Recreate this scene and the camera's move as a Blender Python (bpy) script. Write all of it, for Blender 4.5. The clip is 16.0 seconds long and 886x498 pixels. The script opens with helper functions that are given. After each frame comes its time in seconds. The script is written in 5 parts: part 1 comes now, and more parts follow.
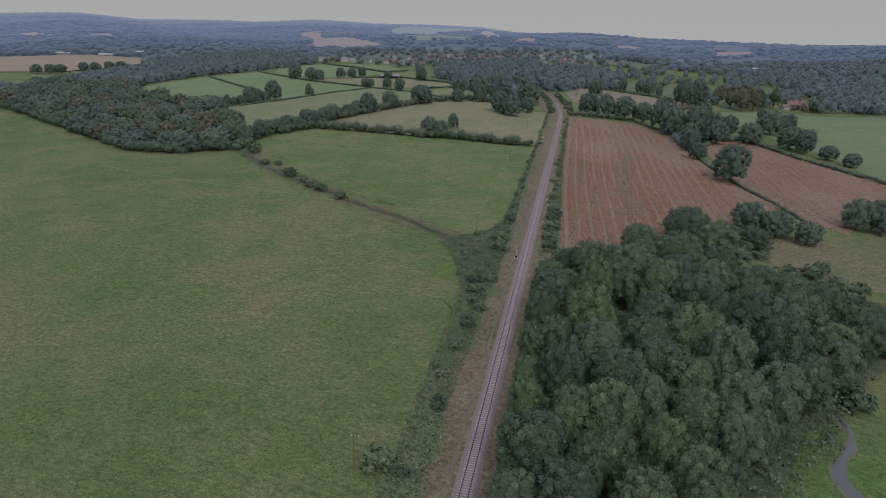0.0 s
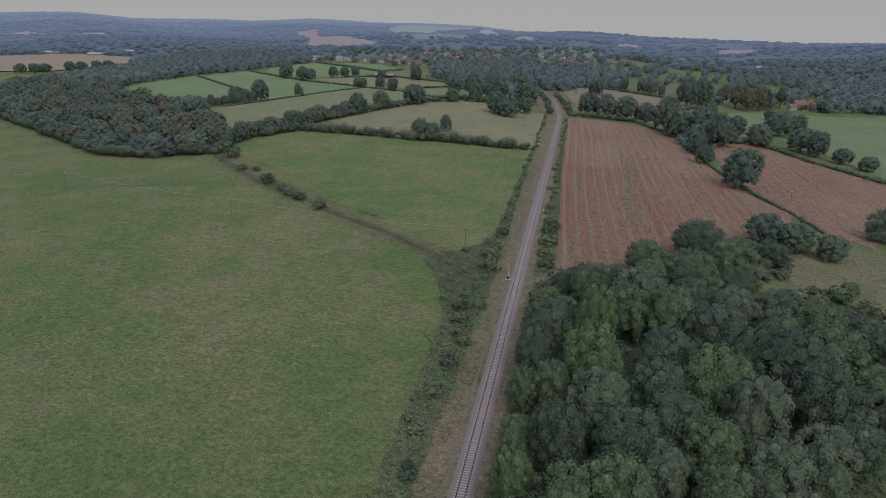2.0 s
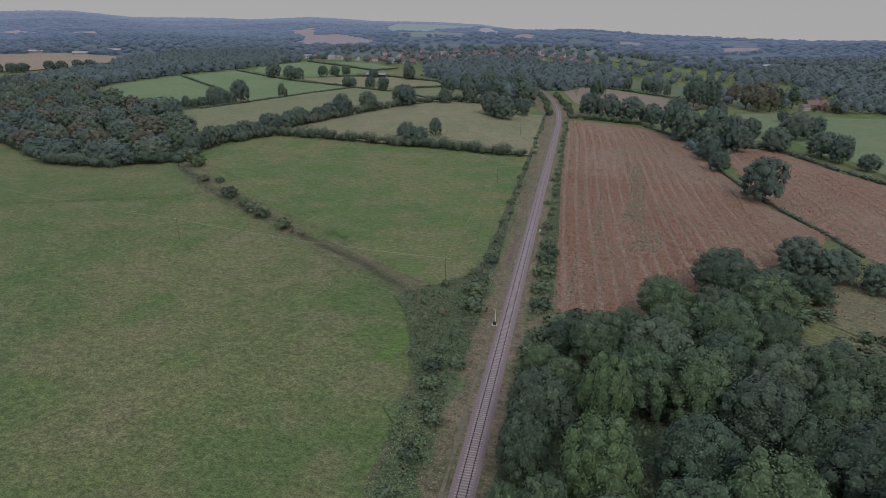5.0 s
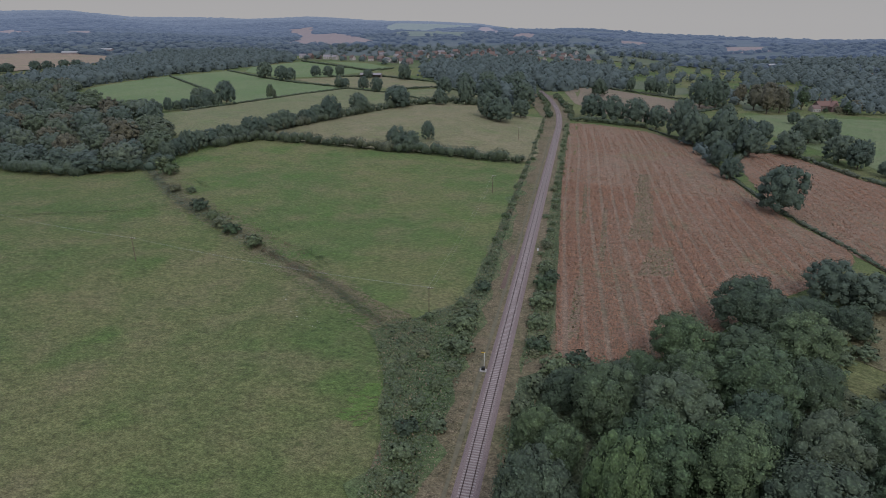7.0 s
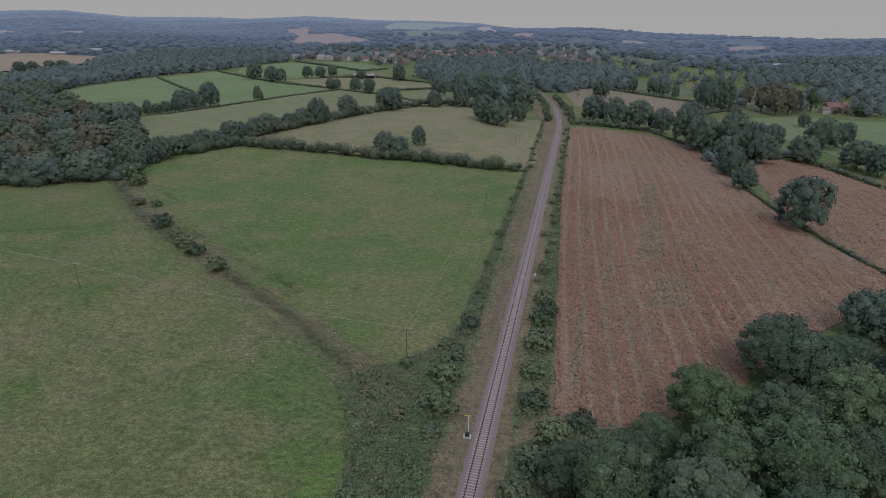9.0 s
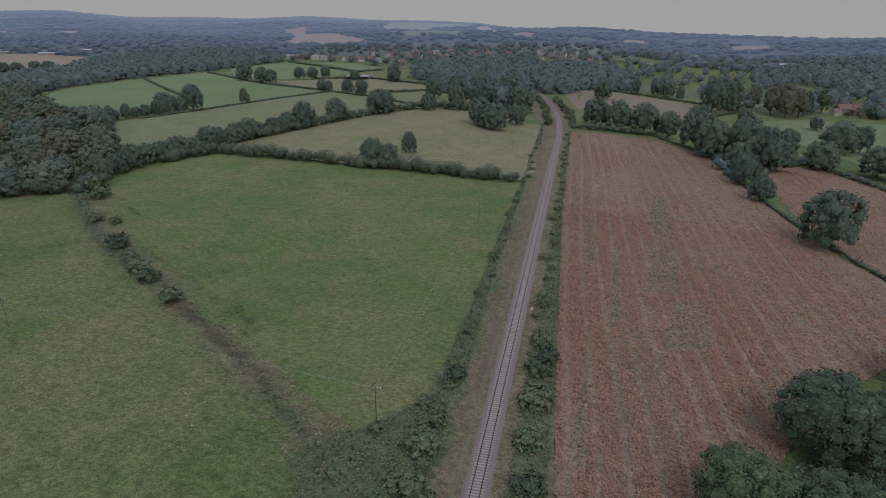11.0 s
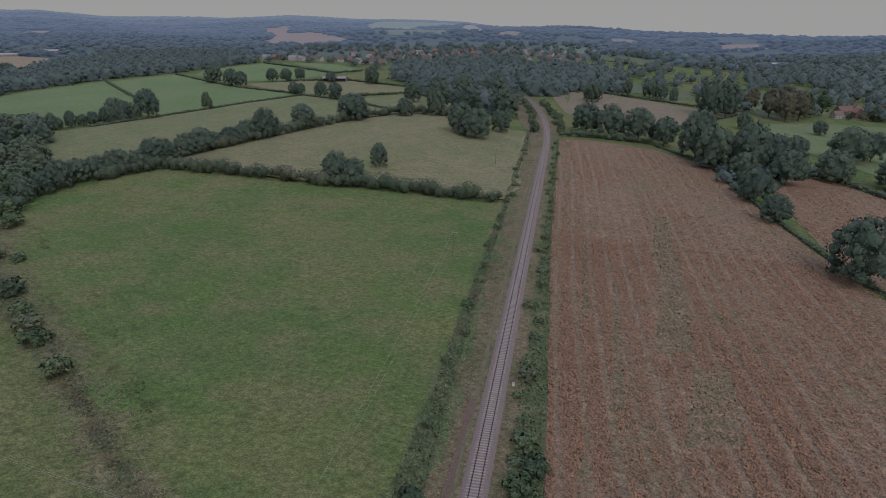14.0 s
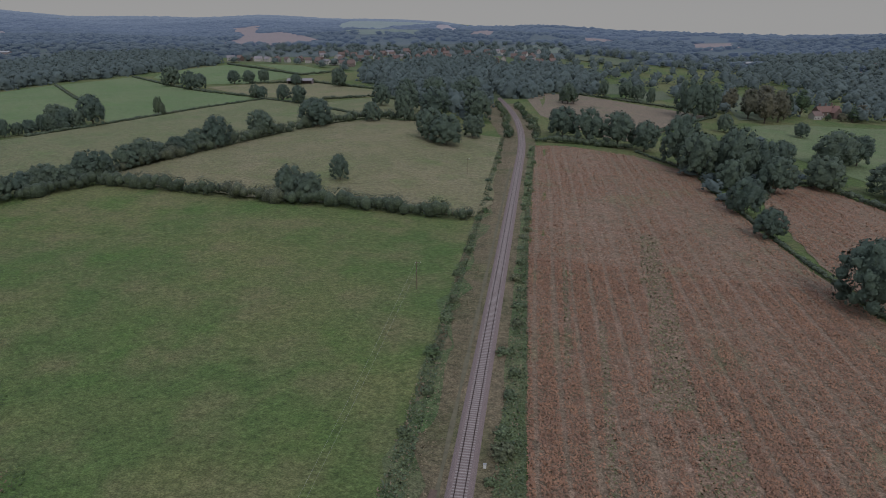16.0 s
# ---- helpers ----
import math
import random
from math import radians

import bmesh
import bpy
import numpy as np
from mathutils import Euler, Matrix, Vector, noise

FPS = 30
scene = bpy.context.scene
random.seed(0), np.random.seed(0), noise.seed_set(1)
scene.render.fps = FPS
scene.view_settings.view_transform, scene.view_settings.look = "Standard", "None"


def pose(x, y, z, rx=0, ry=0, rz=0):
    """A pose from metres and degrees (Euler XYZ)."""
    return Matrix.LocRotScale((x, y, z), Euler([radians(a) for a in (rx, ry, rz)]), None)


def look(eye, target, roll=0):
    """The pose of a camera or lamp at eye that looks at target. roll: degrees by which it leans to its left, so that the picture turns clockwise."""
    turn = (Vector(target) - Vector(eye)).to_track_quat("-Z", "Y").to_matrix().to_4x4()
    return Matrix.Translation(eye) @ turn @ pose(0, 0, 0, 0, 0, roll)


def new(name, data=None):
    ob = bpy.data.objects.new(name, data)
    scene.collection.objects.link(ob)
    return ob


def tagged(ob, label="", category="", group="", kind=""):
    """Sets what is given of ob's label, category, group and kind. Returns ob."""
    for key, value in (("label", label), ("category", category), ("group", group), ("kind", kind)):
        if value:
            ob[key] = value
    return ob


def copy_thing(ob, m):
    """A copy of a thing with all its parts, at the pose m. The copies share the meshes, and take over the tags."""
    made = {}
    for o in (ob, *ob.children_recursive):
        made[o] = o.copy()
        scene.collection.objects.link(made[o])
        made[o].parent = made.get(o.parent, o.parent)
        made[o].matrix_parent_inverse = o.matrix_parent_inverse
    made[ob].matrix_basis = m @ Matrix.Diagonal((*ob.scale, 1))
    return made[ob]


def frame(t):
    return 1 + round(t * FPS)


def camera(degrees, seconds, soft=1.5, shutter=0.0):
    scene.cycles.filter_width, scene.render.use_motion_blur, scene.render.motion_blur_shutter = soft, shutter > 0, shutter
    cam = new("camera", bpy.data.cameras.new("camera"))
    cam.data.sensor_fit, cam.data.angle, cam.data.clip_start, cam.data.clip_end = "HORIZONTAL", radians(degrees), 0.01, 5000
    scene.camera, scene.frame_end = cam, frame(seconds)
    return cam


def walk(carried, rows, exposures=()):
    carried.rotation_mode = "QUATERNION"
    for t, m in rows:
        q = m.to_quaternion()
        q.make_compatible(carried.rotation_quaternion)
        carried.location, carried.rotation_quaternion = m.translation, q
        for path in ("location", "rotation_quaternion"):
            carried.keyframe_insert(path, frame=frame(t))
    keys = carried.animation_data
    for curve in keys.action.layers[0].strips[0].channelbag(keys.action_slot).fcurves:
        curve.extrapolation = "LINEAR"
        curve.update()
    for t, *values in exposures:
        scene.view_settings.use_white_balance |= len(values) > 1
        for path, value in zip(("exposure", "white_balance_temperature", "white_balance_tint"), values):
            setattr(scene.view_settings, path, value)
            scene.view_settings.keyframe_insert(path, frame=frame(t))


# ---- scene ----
# Camera: a drone that flies along a railway line, about 70 m up.
FOV = 72.96
PATH = [
    (0.0, 13.42, -0.01, 76.89, 12.31, -20.92, 0.55),
    (0.5, 13.50, 5.97, 76.40, 12.31, -20.94, 0.53),
    (1.0, 13.56, 11.93, 75.92, 12.31, -20.95, 0.51),
    (1.5, 13.59, 17.89, 75.45, 12.31, -20.97, 0.49),
    (2.0, 13.59, 23.84, 75.00, 12.32, -21.00, 0.47),
    (2.5, 13.57, 29.77, 74.56, 12.34, -21.02, 0.45),
    (3.0, 13.53, 35.70, 74.14, 12.35, -21.05, 0.44),
    (3.5, 13.46, 41.63, 73.73, 12.36, -21.08, 0.42),
    (4.0, 13.38, 47.54, 73.34, 12.38, -21.09, 0.40),
    (5.0, 13.15, 59.37, 72.60, 12.41, -21.11, 0.36),
    (6.0, 12.86, 71.18, 71.92, 12.45, -21.13, 0.32),
    (6.5, 12.70, 77.09, 71.60, 12.46, -21.14, 0.30),
    (7.0, 12.52, 82.99, 71.30, 12.48, -21.15, 0.29),
    (7.5, 12.33, 88.90, 71.01, 12.48, -21.15, 0.27),
    (8.0, 12.14, 94.81, 70.74, 12.48, -21.16, 0.25),
    (8.5, 11.93, 100.73, 70.49, 12.48, -21.16, 0.23),
    (9.0, 11.72, 106.64, 70.24, 12.48, -21.17, 0.22),
    (10.0, 11.29, 118.50, 69.81, 12.50, -21.18, 0.18),
    (11.0, 10.85, 130.38, 69.43, 12.53, -21.19, 0.15),
    (11.5, 10.62, 136.33, 69.26, 12.54, -21.19, 0.13),
    (12.0, 10.41, 142.30, 69.11, 12.55, -21.20, 0.12),
    (12.5, 10.19, 148.28, 68.97, 12.56, -21.20, 0.10),
    (13.0, 9.98, 154.27, 68.85, 12.56, -21.22, 0.09),
    (13.2, 9.89, 156.67, 68.81, 12.56, -21.23, 0.08),
    (13.4, 9.81, 159.07, 68.77, 12.32, -21.24, 0.07),
    (13.6, 9.73, 161.47, 68.73, 11.98, -21.25, 0.07),
    (13.8, 9.65, 163.88, 68.69, 11.59, -21.26, 0.06),
    (14.0, 9.57, 166.29, 68.66, 11.41, -21.27, 0.05),
    (14.2, 9.50, 168.70, 68.62, 11.43, -21.28, 0.05),
    (14.4, 9.42, 171.11, 68.59, 11.41, -21.29, 0.04),
    (14.6, 9.35, 173.53, 68.57, 11.30, -21.29, 0.04),
    (14.8, 9.28, 175.95, 68.54, 10.99, -21.30, 0.03),
    (15.0, 9.21, 178.37, 68.52, 10.46, -21.30, 0.02),
    (15.2, 9.14, 180.79, 68.50, 9.94, -21.31, 0.02),
    (15.4, 9.07, 183.22, 68.48, 9.62, -21.31, 0.01),
    (15.6, 9.01, 185.65, 68.47, 9.47, -21.31, 0.01),
    (15.8, 8.95, 188.08, 68.45, 9.31, -21.32, -0.00),
    (16.0, 8.89, 190.52, 68.44, 9.10, -21.32, -0.01),
]


def aim(x, y, z, yaw, pitch, roll):
    a, b = radians(yaw), radians(pitch)
    way = Vector((-math.sin(a) * math.cos(b), math.cos(a) * math.cos(b), math.sin(b)))
    eye = Vector((x, y, z))
    return look(eye, eye + way * 100, roll)


cam = camera(FOV, 16.0, soft=0.8)
walk(cam, [(row[0], aim(*row[1:])) for row in PATH], [(0, 0.31, 6410, 12), (7, 0.29, 6410, 12), (10, 0.20, 6410, 11), (13, 0.10, 6420, 10), (16, 0.0, 6420, 10)])

# ---- world and sun: an even overcast sky ----
SUN_EL, SUN_ROT = radians(48), radians(150)
world = bpy.data.worlds.new("overcast_sky")
scene.world = world
world.use_nodes = True
wn, wl = world.node_tree.nodes, world.node_tree.links
wn.clear()
w_out = wn.new("ShaderNodeOutputWorld")
w_bg = wn.new("ShaderNodeBackground")
w_sky = wn.new("ShaderNodeTexSky")
w_sky.sky_type = "NISHITA"
w_sky.sun_disc = False
w_sky.sun_elevation, w_sky.sun_rotation = SUN_EL, SUN_ROT
w_sky.air_density, w_sky.dust_density = 1.0, 5.0
w_scale = wn.new("ShaderNodeVectorMath")
w_scale.operation = "SCALE"
w_scale.inputs["Scale"].default_value = 0.08
wl.new(w_sky.outputs[0], w_scale.inputs[0])
w_co = wn.new("ShaderNodeTexCoord")
w_sep = wn.new("ShaderNodeSeparateXYZ")
wl.new(w_co.outputs["Generated"], w_sep.inputs[0])
w_ramp = wn.new("ShaderNodeValToRGB")
w_ramp.color_ramp.elements[0].position = 0.0
w_ramp.color_ramp.elements[0].color = (0.346, 0.341, 0.336, 1)
w_ramp.color_ramp.elements[1].position = 0.12
w_ramp.color_ramp.elements[1].color = (0.302, 0.299, 0.298, 1)
top = w_ramp.color_ramp.elements.new(1.0)
top.color = (0.565, 0.635, 0.83, 1)
wl.new(w_sep.outputs["Z"], w_ramp.inputs[0])
w_mix = wn.new("ShaderNodeMix")
w_mix.data_type = "RGBA"
w_mix.inputs[0].default_value = 0.92
wl.new(w_scale.outputs[0], w_mix.inputs[6])
wl.new(w_ramp.outputs[0], w_mix.inputs[7])
wl.new(w_mix.outputs[2], w_bg.inputs[0])
w_bg.inputs[1].default_value = 1.0
wl.new(w_bg.outputs[0], w_out.inputs[0])

sun_data = bpy.data.lights.new("sun", "SUN")
sun_data.energy, sun_data.angle, sun_data.color = 0.7, radians(25), (1.0, 0.97, 0.93)
sun = new("sun", sun_data)
sun.matrix_basis = look((0, 0, 300), (0 - 300 * math.cos(SUN_EL) * math.sin(SUN_ROT) / math.sin(SUN_EL),
                                      -300 * math.cos(SUN_EL) * math.cos(SUN_ROT) / math.sin(SUN_EL), 0))


# ---- materials ----
def shader(name, rough=0.8, spec=0.2):
    m = bpy.data.materials.new(name)
    m.use_nodes = True
    b = m.node_tree.nodes["Principled BSDF"]
    b.inputs["Roughness"].default_value = rough
    b.inputs["Specular IOR Level"].default_value = spec
    return m, m.node_tree.nodes, m.node_tree.links, b


def noise_node(n, l, scale, detail=3.0, rough=0.55, vec=None):
    t = n.new("ShaderNodeTexNoise")
    t.inputs["Scale"].default_value, t.inputs["Detail"].default_value = scale, detail
    t.inputs["Roughness"].default_value = rough
    if vec is not None:
        l.new(vec, t.inputs["Vector"])
    return t.outputs["Fac"]


def ramp_node(n, l, fac, *stops):
    r = n.new("ShaderNodeValToRGB")
    e = r.color_ramp.elements
    for i, (p, c) in enumerate(stops):
        s = e[i] if i < 2 else e.new(p)
        s.position, s.color = p, (*c, 1) if len(c) == 3 else c
    l.new(fac, r.inputs[0])
    return r.outputs[0]


def mix_node(n, l, fac, a, b, blend="MIX"):
    m = n.new("ShaderNodeMix")
    m.data_type, m.blend_type = "RGBA", blend
    for sock, v in ((m.inputs[0], fac), (m.inputs[6], a), (m.inputs[7], b)):
        if isinstance(v, bpy.types.NodeSocket):
            l.new(v, sock)
        elif isinstance(v, (int, float)):
            sock.default_value = v
        else:
            sock.default_value = (*v, 1)
    return m.outputs[2]


def bump_node(n, l, b, height, strength, distance):
    k = n.new("ShaderNodeBump")
    k.inputs["Strength"].default_value, k.inputs["Distance"].default_value = strength, distance
    l.new(height, k.inputs["Height"])
    l.new(k.outputs[0], b.inputs["Normal"])


def g3(v):
    return (v, v, v)


def grass_material(name, lush, plain, dry, dry_at=0.55, grain=1.0, sheen=0.03, lay_x=0.8):
    """Sward seen from the air: broad drifts of lush, plain and dry grass, mottles of some metres, and grain."""
    m, n, l, b = shader(name, 0.9, 0.15)
    b.inputs["Sheen Weight"].default_value, b.inputs["Sheen Roughness"].default_value = sheen, 0.5
    # bluish tint: sheen at grazing angles stands in for haze
    b.inputs["Sheen Tint"].default_value = (0.85, 0.92, 1.0, 1)
    pos = n.new("ShaderNodeNewGeometry").outputs["Position"]
    drift = noise_node(n, l, 0.016, 4, 0.6, pos)
    mottle = noise_node(n, l, 0.06, 4, 0.55, pos)
    lay = n.new("ShaderNodeMapping")
    lay.inputs["Rotation"].default_value, lay.inputs["Scale"].default_value = (0, 0, 0.3), (lay_x, 1.15, 1)
    l.new(pos, lay.inputs["Vector"])
    tuft = noise_node(n, l, 1.0, 3, 0.6, lay.outputs[0])
    fine = noise_node(n, l, 3.2, 3, 0.65, lay.outputs[0])
    clump = noise_node(n, l, 0.33, 3, 0.6, lay.outputs[0])
    c = mix_node(n, l, ramp_node(n, l, drift, (0.42, g3(0)), (0.58, g3(1))), lush, plain)
    c = mix_node(n, l, ramp_node(n, l, mottle, (dry_at - 0.08, g3(0)), (dry_at + 0.17, g3(0.7))), c, dry)
    patch = ramp_node(n, l, noise_node(n, l, 0.045, 3, 0.6, pos), (0.55, g3(0)), (0.72, g3(0.7)))
    c = mix_node(n, l, patch, c, (lush[0] * 0.85, lush[1] * 1.05, lush[2] * 0.8))
    c = mix_node(n, l, 0.85 * grain, c, ramp_node(n, l, tuft, (0.34, g3(0.66)), (0.66, g3(1.34))), "MULTIPLY")
    c = mix_node(n, l, 0.8 * grain, c, ramp_node(n, l, clump, (0.36, (0.84, 0.88, 0.86)), (0.64, (1.16, 1.12, 1.12))), "MULTIPLY")
    c = mix_node(n, l, 0.8 * grain, c, ramp_node(n, l, fine, (0.38, g3(0.60)), (0.62, g3(1.40))), "MULTIPLY")
    spot = ramp_node(n, l, noise_node(n, l, 0.23, 2, 0.5, pos), (0.66, g3(0)), (0.73, g3(0.6)))
    c = mix_node(n, l, spot, c, tuple(v * 0.62 for v in lush))
    l.new(c, b.inputs["Base Color"])
    both = n.new("ShaderNodeMath")
    both.operation = "ADD"
    l.new(tuft, both.inputs[0])
    l.new(fine, both.inputs[1])
    bump_node(n, l, b, both.outputs[0], 0.9, 0.35)
    return m


def leaf_material(name, tones, sheen=0.05, relief=1.0, clump_shade=1.0, fleck=1.0):
    """Foliage: each plant takes a tone of its own, each spray of leaves varies round it."""
    m, n, l, b = shader(name, 0.6, 0.28)
    b.inputs["Sheen Weight"].default_value, b.inputs["Sheen Roughness"].default_value = sheen, 0.5
    # sheen tinted blue as a substitute for haze
    b.inputs["Sheen Tint"].default_value = (0.8, 0.9, 1.0, 1)
    info = n.new("ShaderNodeObjectInfo")
    geo = n.new("ShaderNodeNewGeometry")
    stops = [(i / max(1, len(tones) - 1), t) for i, t in enumerate(tones)]
    c = ramp_node(n, l, info.outputs["Random"], *stops)
    isl = ramp_node(n, l, geo.outputs["Random Per Island"], (0.0, g3(1 - 0.2 * fleck)), (0.6, g3(1.0)), (1.0, g3(1 + 0.28 * fleck)))
    c = mix_node(n, l, 0.9, c, isl, "MULTIPLY")
    pos = geo.outputs["Position"]
    big = noise_node(n, l, 0.35, 2, 0.5, pos)
    c = mix_node(n, l, 0.7, c, ramp_node(n, l, big, (0.3, (0.78, 0.8, 0.82)), (0.7, (1.25, 1.22, 1.08))), "MULTIPLY")
    if relief:
        leafy = noise_node(n, l, 2.2 * relief, 4, 0.7, pos)
        c = mix_node(n, l, 0.9, c, ramp_node(n, l, leafy, (0.36, g3(1 - 0.2 * fleck)), (0.64, g3(1 + 0.22 * fleck))), "MULTIPLY")
        # painted shading: cells give bright clump tops and dark gaps in the colour
        cell = n.new("ShaderNodeTexVoronoi")
        cell.inputs["Scale"].default_value = 1.7 * relief
        l.new(pos, cell.inputs["Vector"])
        c = mix_node(n, l, 0.85, c, ramp_node(n, l, cell.outputs["Distance"], (0.10, g3(1 + 0.46 * clump_shade)), (0.62, g3(1 - 0.26 * clump_shade))), "MULTIPLY")
        hgt = n.new("ShaderNodeMath")
        hgt.operation = "SUBTRACT"
        l.new(leafy, hgt.inputs[0])
        l.new(cell.outputs["Distance"], hgt.inputs[1])
        bump_node(n, l, b, hgt.outputs[0], 0.5, 0.3 / relief)
    l.new(c, b.inputs["Base Color"])
    return m


def plain_material(name, colour, rough=0.7, vary=0.25, scale=3.0, metal=0.0, spec=0.3, bump=0.0):
    m, n, l, b = shader(name, rough, spec)
    pos = n.new("ShaderNodeNewGeometry").outputs["Position"]
    rnd = n.new("ShaderNodeObjectInfo").outputs["Random"]
    f = noise_node(n, l, scale, 4, 0.65, pos)
    c = mix_node(n, l, 1.0, colour, ramp_node(n, l, f, (0.25, g3(1 - vary)), (0.75, g3(1 + vary))), "MULTIPLY")
    c = mix_node(n, l, 0.6, c, ramp_node(n, l, rnd, (0.0, g3(1 - vary * 0.7)), (1.0, g3(1 + vary * 0.7))), "MULTIPLY")
    l.new(c, b.inputs["Base Color"])
    b.inputs["Metallic"].default_value = metal
    if bump:
        bump_node(n, l, b, f, 0.6, bump)
    return m


M_MEADOW = grass_material("meadow_grass", (0.104, 0.150, 0.050), (0.158, 0.171, 0.071), (0.200, 0.179, 0.095), 0.55, 1.0)
M_PADDOCK = grass_material("paddock_grass", (0.106, 0.160, 0.052), (0.158, 0.178, 0.070), (0.200, 0.180, 0.094), 0.53, 0.9)
M_HAY = grass_material("dry_pasture", (0.195, 0.196, 0.098), (0.225, 0.208, 0.112), (0.262, 0.228, 0.138), 0.5, 0.8, sheen=0.06)
M_OLIVE = grass_material("olive_pasture", (0.168, 0.192, 0.090), (0.195, 0.202, 0.102), (0.232, 0.216, 0.12), 0.52, 0.8, sheen=0.06)
M_BRIGHT = grass_material("bright_pasture", (0.150, 0.212, 0.092), (0.172, 0.225, 0.104), (0.20, 0.226, 0.118), 0.62, 0.6, sheen=0.05)
# park grass lightened in its base colour to imitate haze
M_PARK = grass_material("park_grass", (0.150, 0.200, 0.094), (0.178, 0.212, 0.108), (0.205, 0.214, 0.124), 0.56, 0.7)
M_VERGE = grass_material("dry_verge", (0.128, 0.122, 0.066), (0.178, 0.150, 0.090), (0.216, 0.170, 0.112), 0.43)
M_ROUGH = grass_material("rough_grass", (0.135, 0.154, 0.074), (0.188, 0.174, 0.096), (0.228, 0.184, 0.112), 0.52)
M_BROWN = grass_material("stubble_soil", (0.208, 0.174, 0.120), (0.235, 0.186, 0.131), (0.252, 0.192, 0.142), 0.45, 0.8, sheen=0.06)
M_TAN = grass_material("tan_stubble", (0.27, 0.215, 0.155), (0.30, 0.232, 0.168), (0.32, 0.24, 0.175), 0.45, 0.6, sheen=0.06)
M_CROPSOIL = grass_material("crop_ground", (0.242, 0.185, 0.128), (0.270, 0.194, 0.137), (0.292, 0.199, 0.145), 0.47, 1.0, lay_x=1.0)
GREENS = [(0.060, 0.089, 0.055), (0.078, 0.113, 0.060), (0.062, 0.097, 0.060), (0.098, 0.140, 0.065), (0.068, 0.109, 0.055), (0.102, 0.152, 0.066), (0.072, 0.100, 0.062)]
M_TREE = leaf_material("tree_leaves", GREENS, clump_shade=1.25, fleck=1.15)
# tones of hedgerow and oak leaves are lifted and blued to imitate haze
M_FIELDTREE = leaf_material("hedgerow_leaves", [(0.062, 0.092, 0.070), (0.070, 0.102, 0.076), (0.080, 0.112, 0.080), (0.090, 0.122, 0.084)], sheen=0.04, relief=0.6, clump_shade=0.3, fleck=0.6)
M_OAKWOOD = leaf_material("oak_leaves", [(0.066, 0.096, 0.076), (0.080, 0.114, 0.086), (0.094, 0.126, 0.090), (0.112, 0.142, 0.094)], sheen=0.10, relief=0.6, clump_shade=0.25, fleck=0.5)
M_WILLOW = leaf_material("grey_green_leaves", [(0.100, 0.132, 0.080), (0.092, 0.126, 0.072), (0.106, 0.134, 0.084)])
M_LIME = leaf_material("fresh_leaves", [(0.094, 0.146, 0.058), (0.088, 0.136, 0.058)])
M_RUSSET = leaf_material("russet_leaves", [(0.112, 0.108, 0.074), (0.120, 0.114, 0.072), (0.098, 0.100, 0.068)])
M_SCRUB = leaf_material("scrub_leaves", [(0.124, 0.164, 0.088), (0.134, 0.174, 0.090), (0.116, 0.154, 0.086), (0.155, 0.166, 0.094)])
M_LINESIDE = leaf_material("lineside_leaves", [(0.118, 0.158, 0.082), (0.132, 0.170, 0.088), (0.110, 0.148, 0.080)], fleck=0.8, clump_shade=0.6)
M_BRAMBLE = leaf_material("bramble_leaves", [(0.112, 0.15, 0.10), (0.12, 0.155, 0.105)])
M_STRAW = leaf_material("dry_stalks", [(0.25, 0.20, 0.135), (0.225, 0.19, 0.125)], sheen=0.0, relief=0)
M_CROP = leaf_material("russet_crop", [(0.315, 0.182, 0.122), (0.33, 0.188, 0.126)], sheen=0.0, relief=0, fleck=0.7)
M_WEEDY = grass_material("weedy_grass", (0.098, 0.142, 0.060), (0.132, 0.158, 0.076), (0.172, 0.164, 0.096), 0.53)
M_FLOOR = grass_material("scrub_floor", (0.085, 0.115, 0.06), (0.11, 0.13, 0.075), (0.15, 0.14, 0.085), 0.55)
M_BARK = plain_material("bark", (0.12, 0.10, 0.08), 0.9, 0.35, 4.0, bump=0.05)
M_DEAD = plain_material("dead_wood", (0.40, 0.36, 0.31), 0.85, 0.25, 4.0)
M_BALLAST = plain_material("ballast", (0.215, 0.168, 0.158), 0.95, 0.42, 5.0, bump=0.08)
M_SLEEPER = plain_material("concrete_sleeper", (0.34, 0.295, 0.28), 0.85, 0.25, 6.0)
M_RAIL = plain_material("rusty_rail", (0.085, 0.06, 0.05), 0.55, 0.25, 8.0, 0.6, 0.4)
M_WOODPOLE = plain_material("weathered_pole", (0.16, 0.12, 0.09), 0.85, 0.25, 6.0)
M_STEEL = plain_material("galvanised_steel", (0.45, 0.45, 0.44), 0.4, 0.15, 10.0, 0.8)
M_WHITE = plain_material("white_paint", (0.75, 0.75, 0.72), 0.6, 0.08, 8.0)
M_YELLOW = plain_material("yellow_paint", (0.70, 0.48, 0.08), 0.55, 0.1, 8.0)
M_BLACK = plain_material("black_casing", (0.025, 0.025, 0.025), 0.5, 0.2, 8.0)
M_CONCRETE = plain_material("concrete_pad", (0.38, 0.36, 0.33), 0.9, 0.2, 5.0)
M_BRICK = plain_material("red_brick", (0.17, 0.125, 0.11), 0.85, 0.25, 2.0)
M_RENDER = plain_material("pale_wall", (0.50, 0.47, 0.44), 0.85, 0.15, 2.0)
M_REDTILE = plain_material("red_roof_tile", (0.25, 0.155, 0.13), 0.85, 0.3, 2.0)
M_TILE = plain_material("clay_roof_tile", (0.19, 0.135, 0.12), 0.85, 0.3, 2.0)
M_SLATE = plain_material("grey_roof", (0.27, 0.25, 0.26), 0.75, 0.2, 2.0)
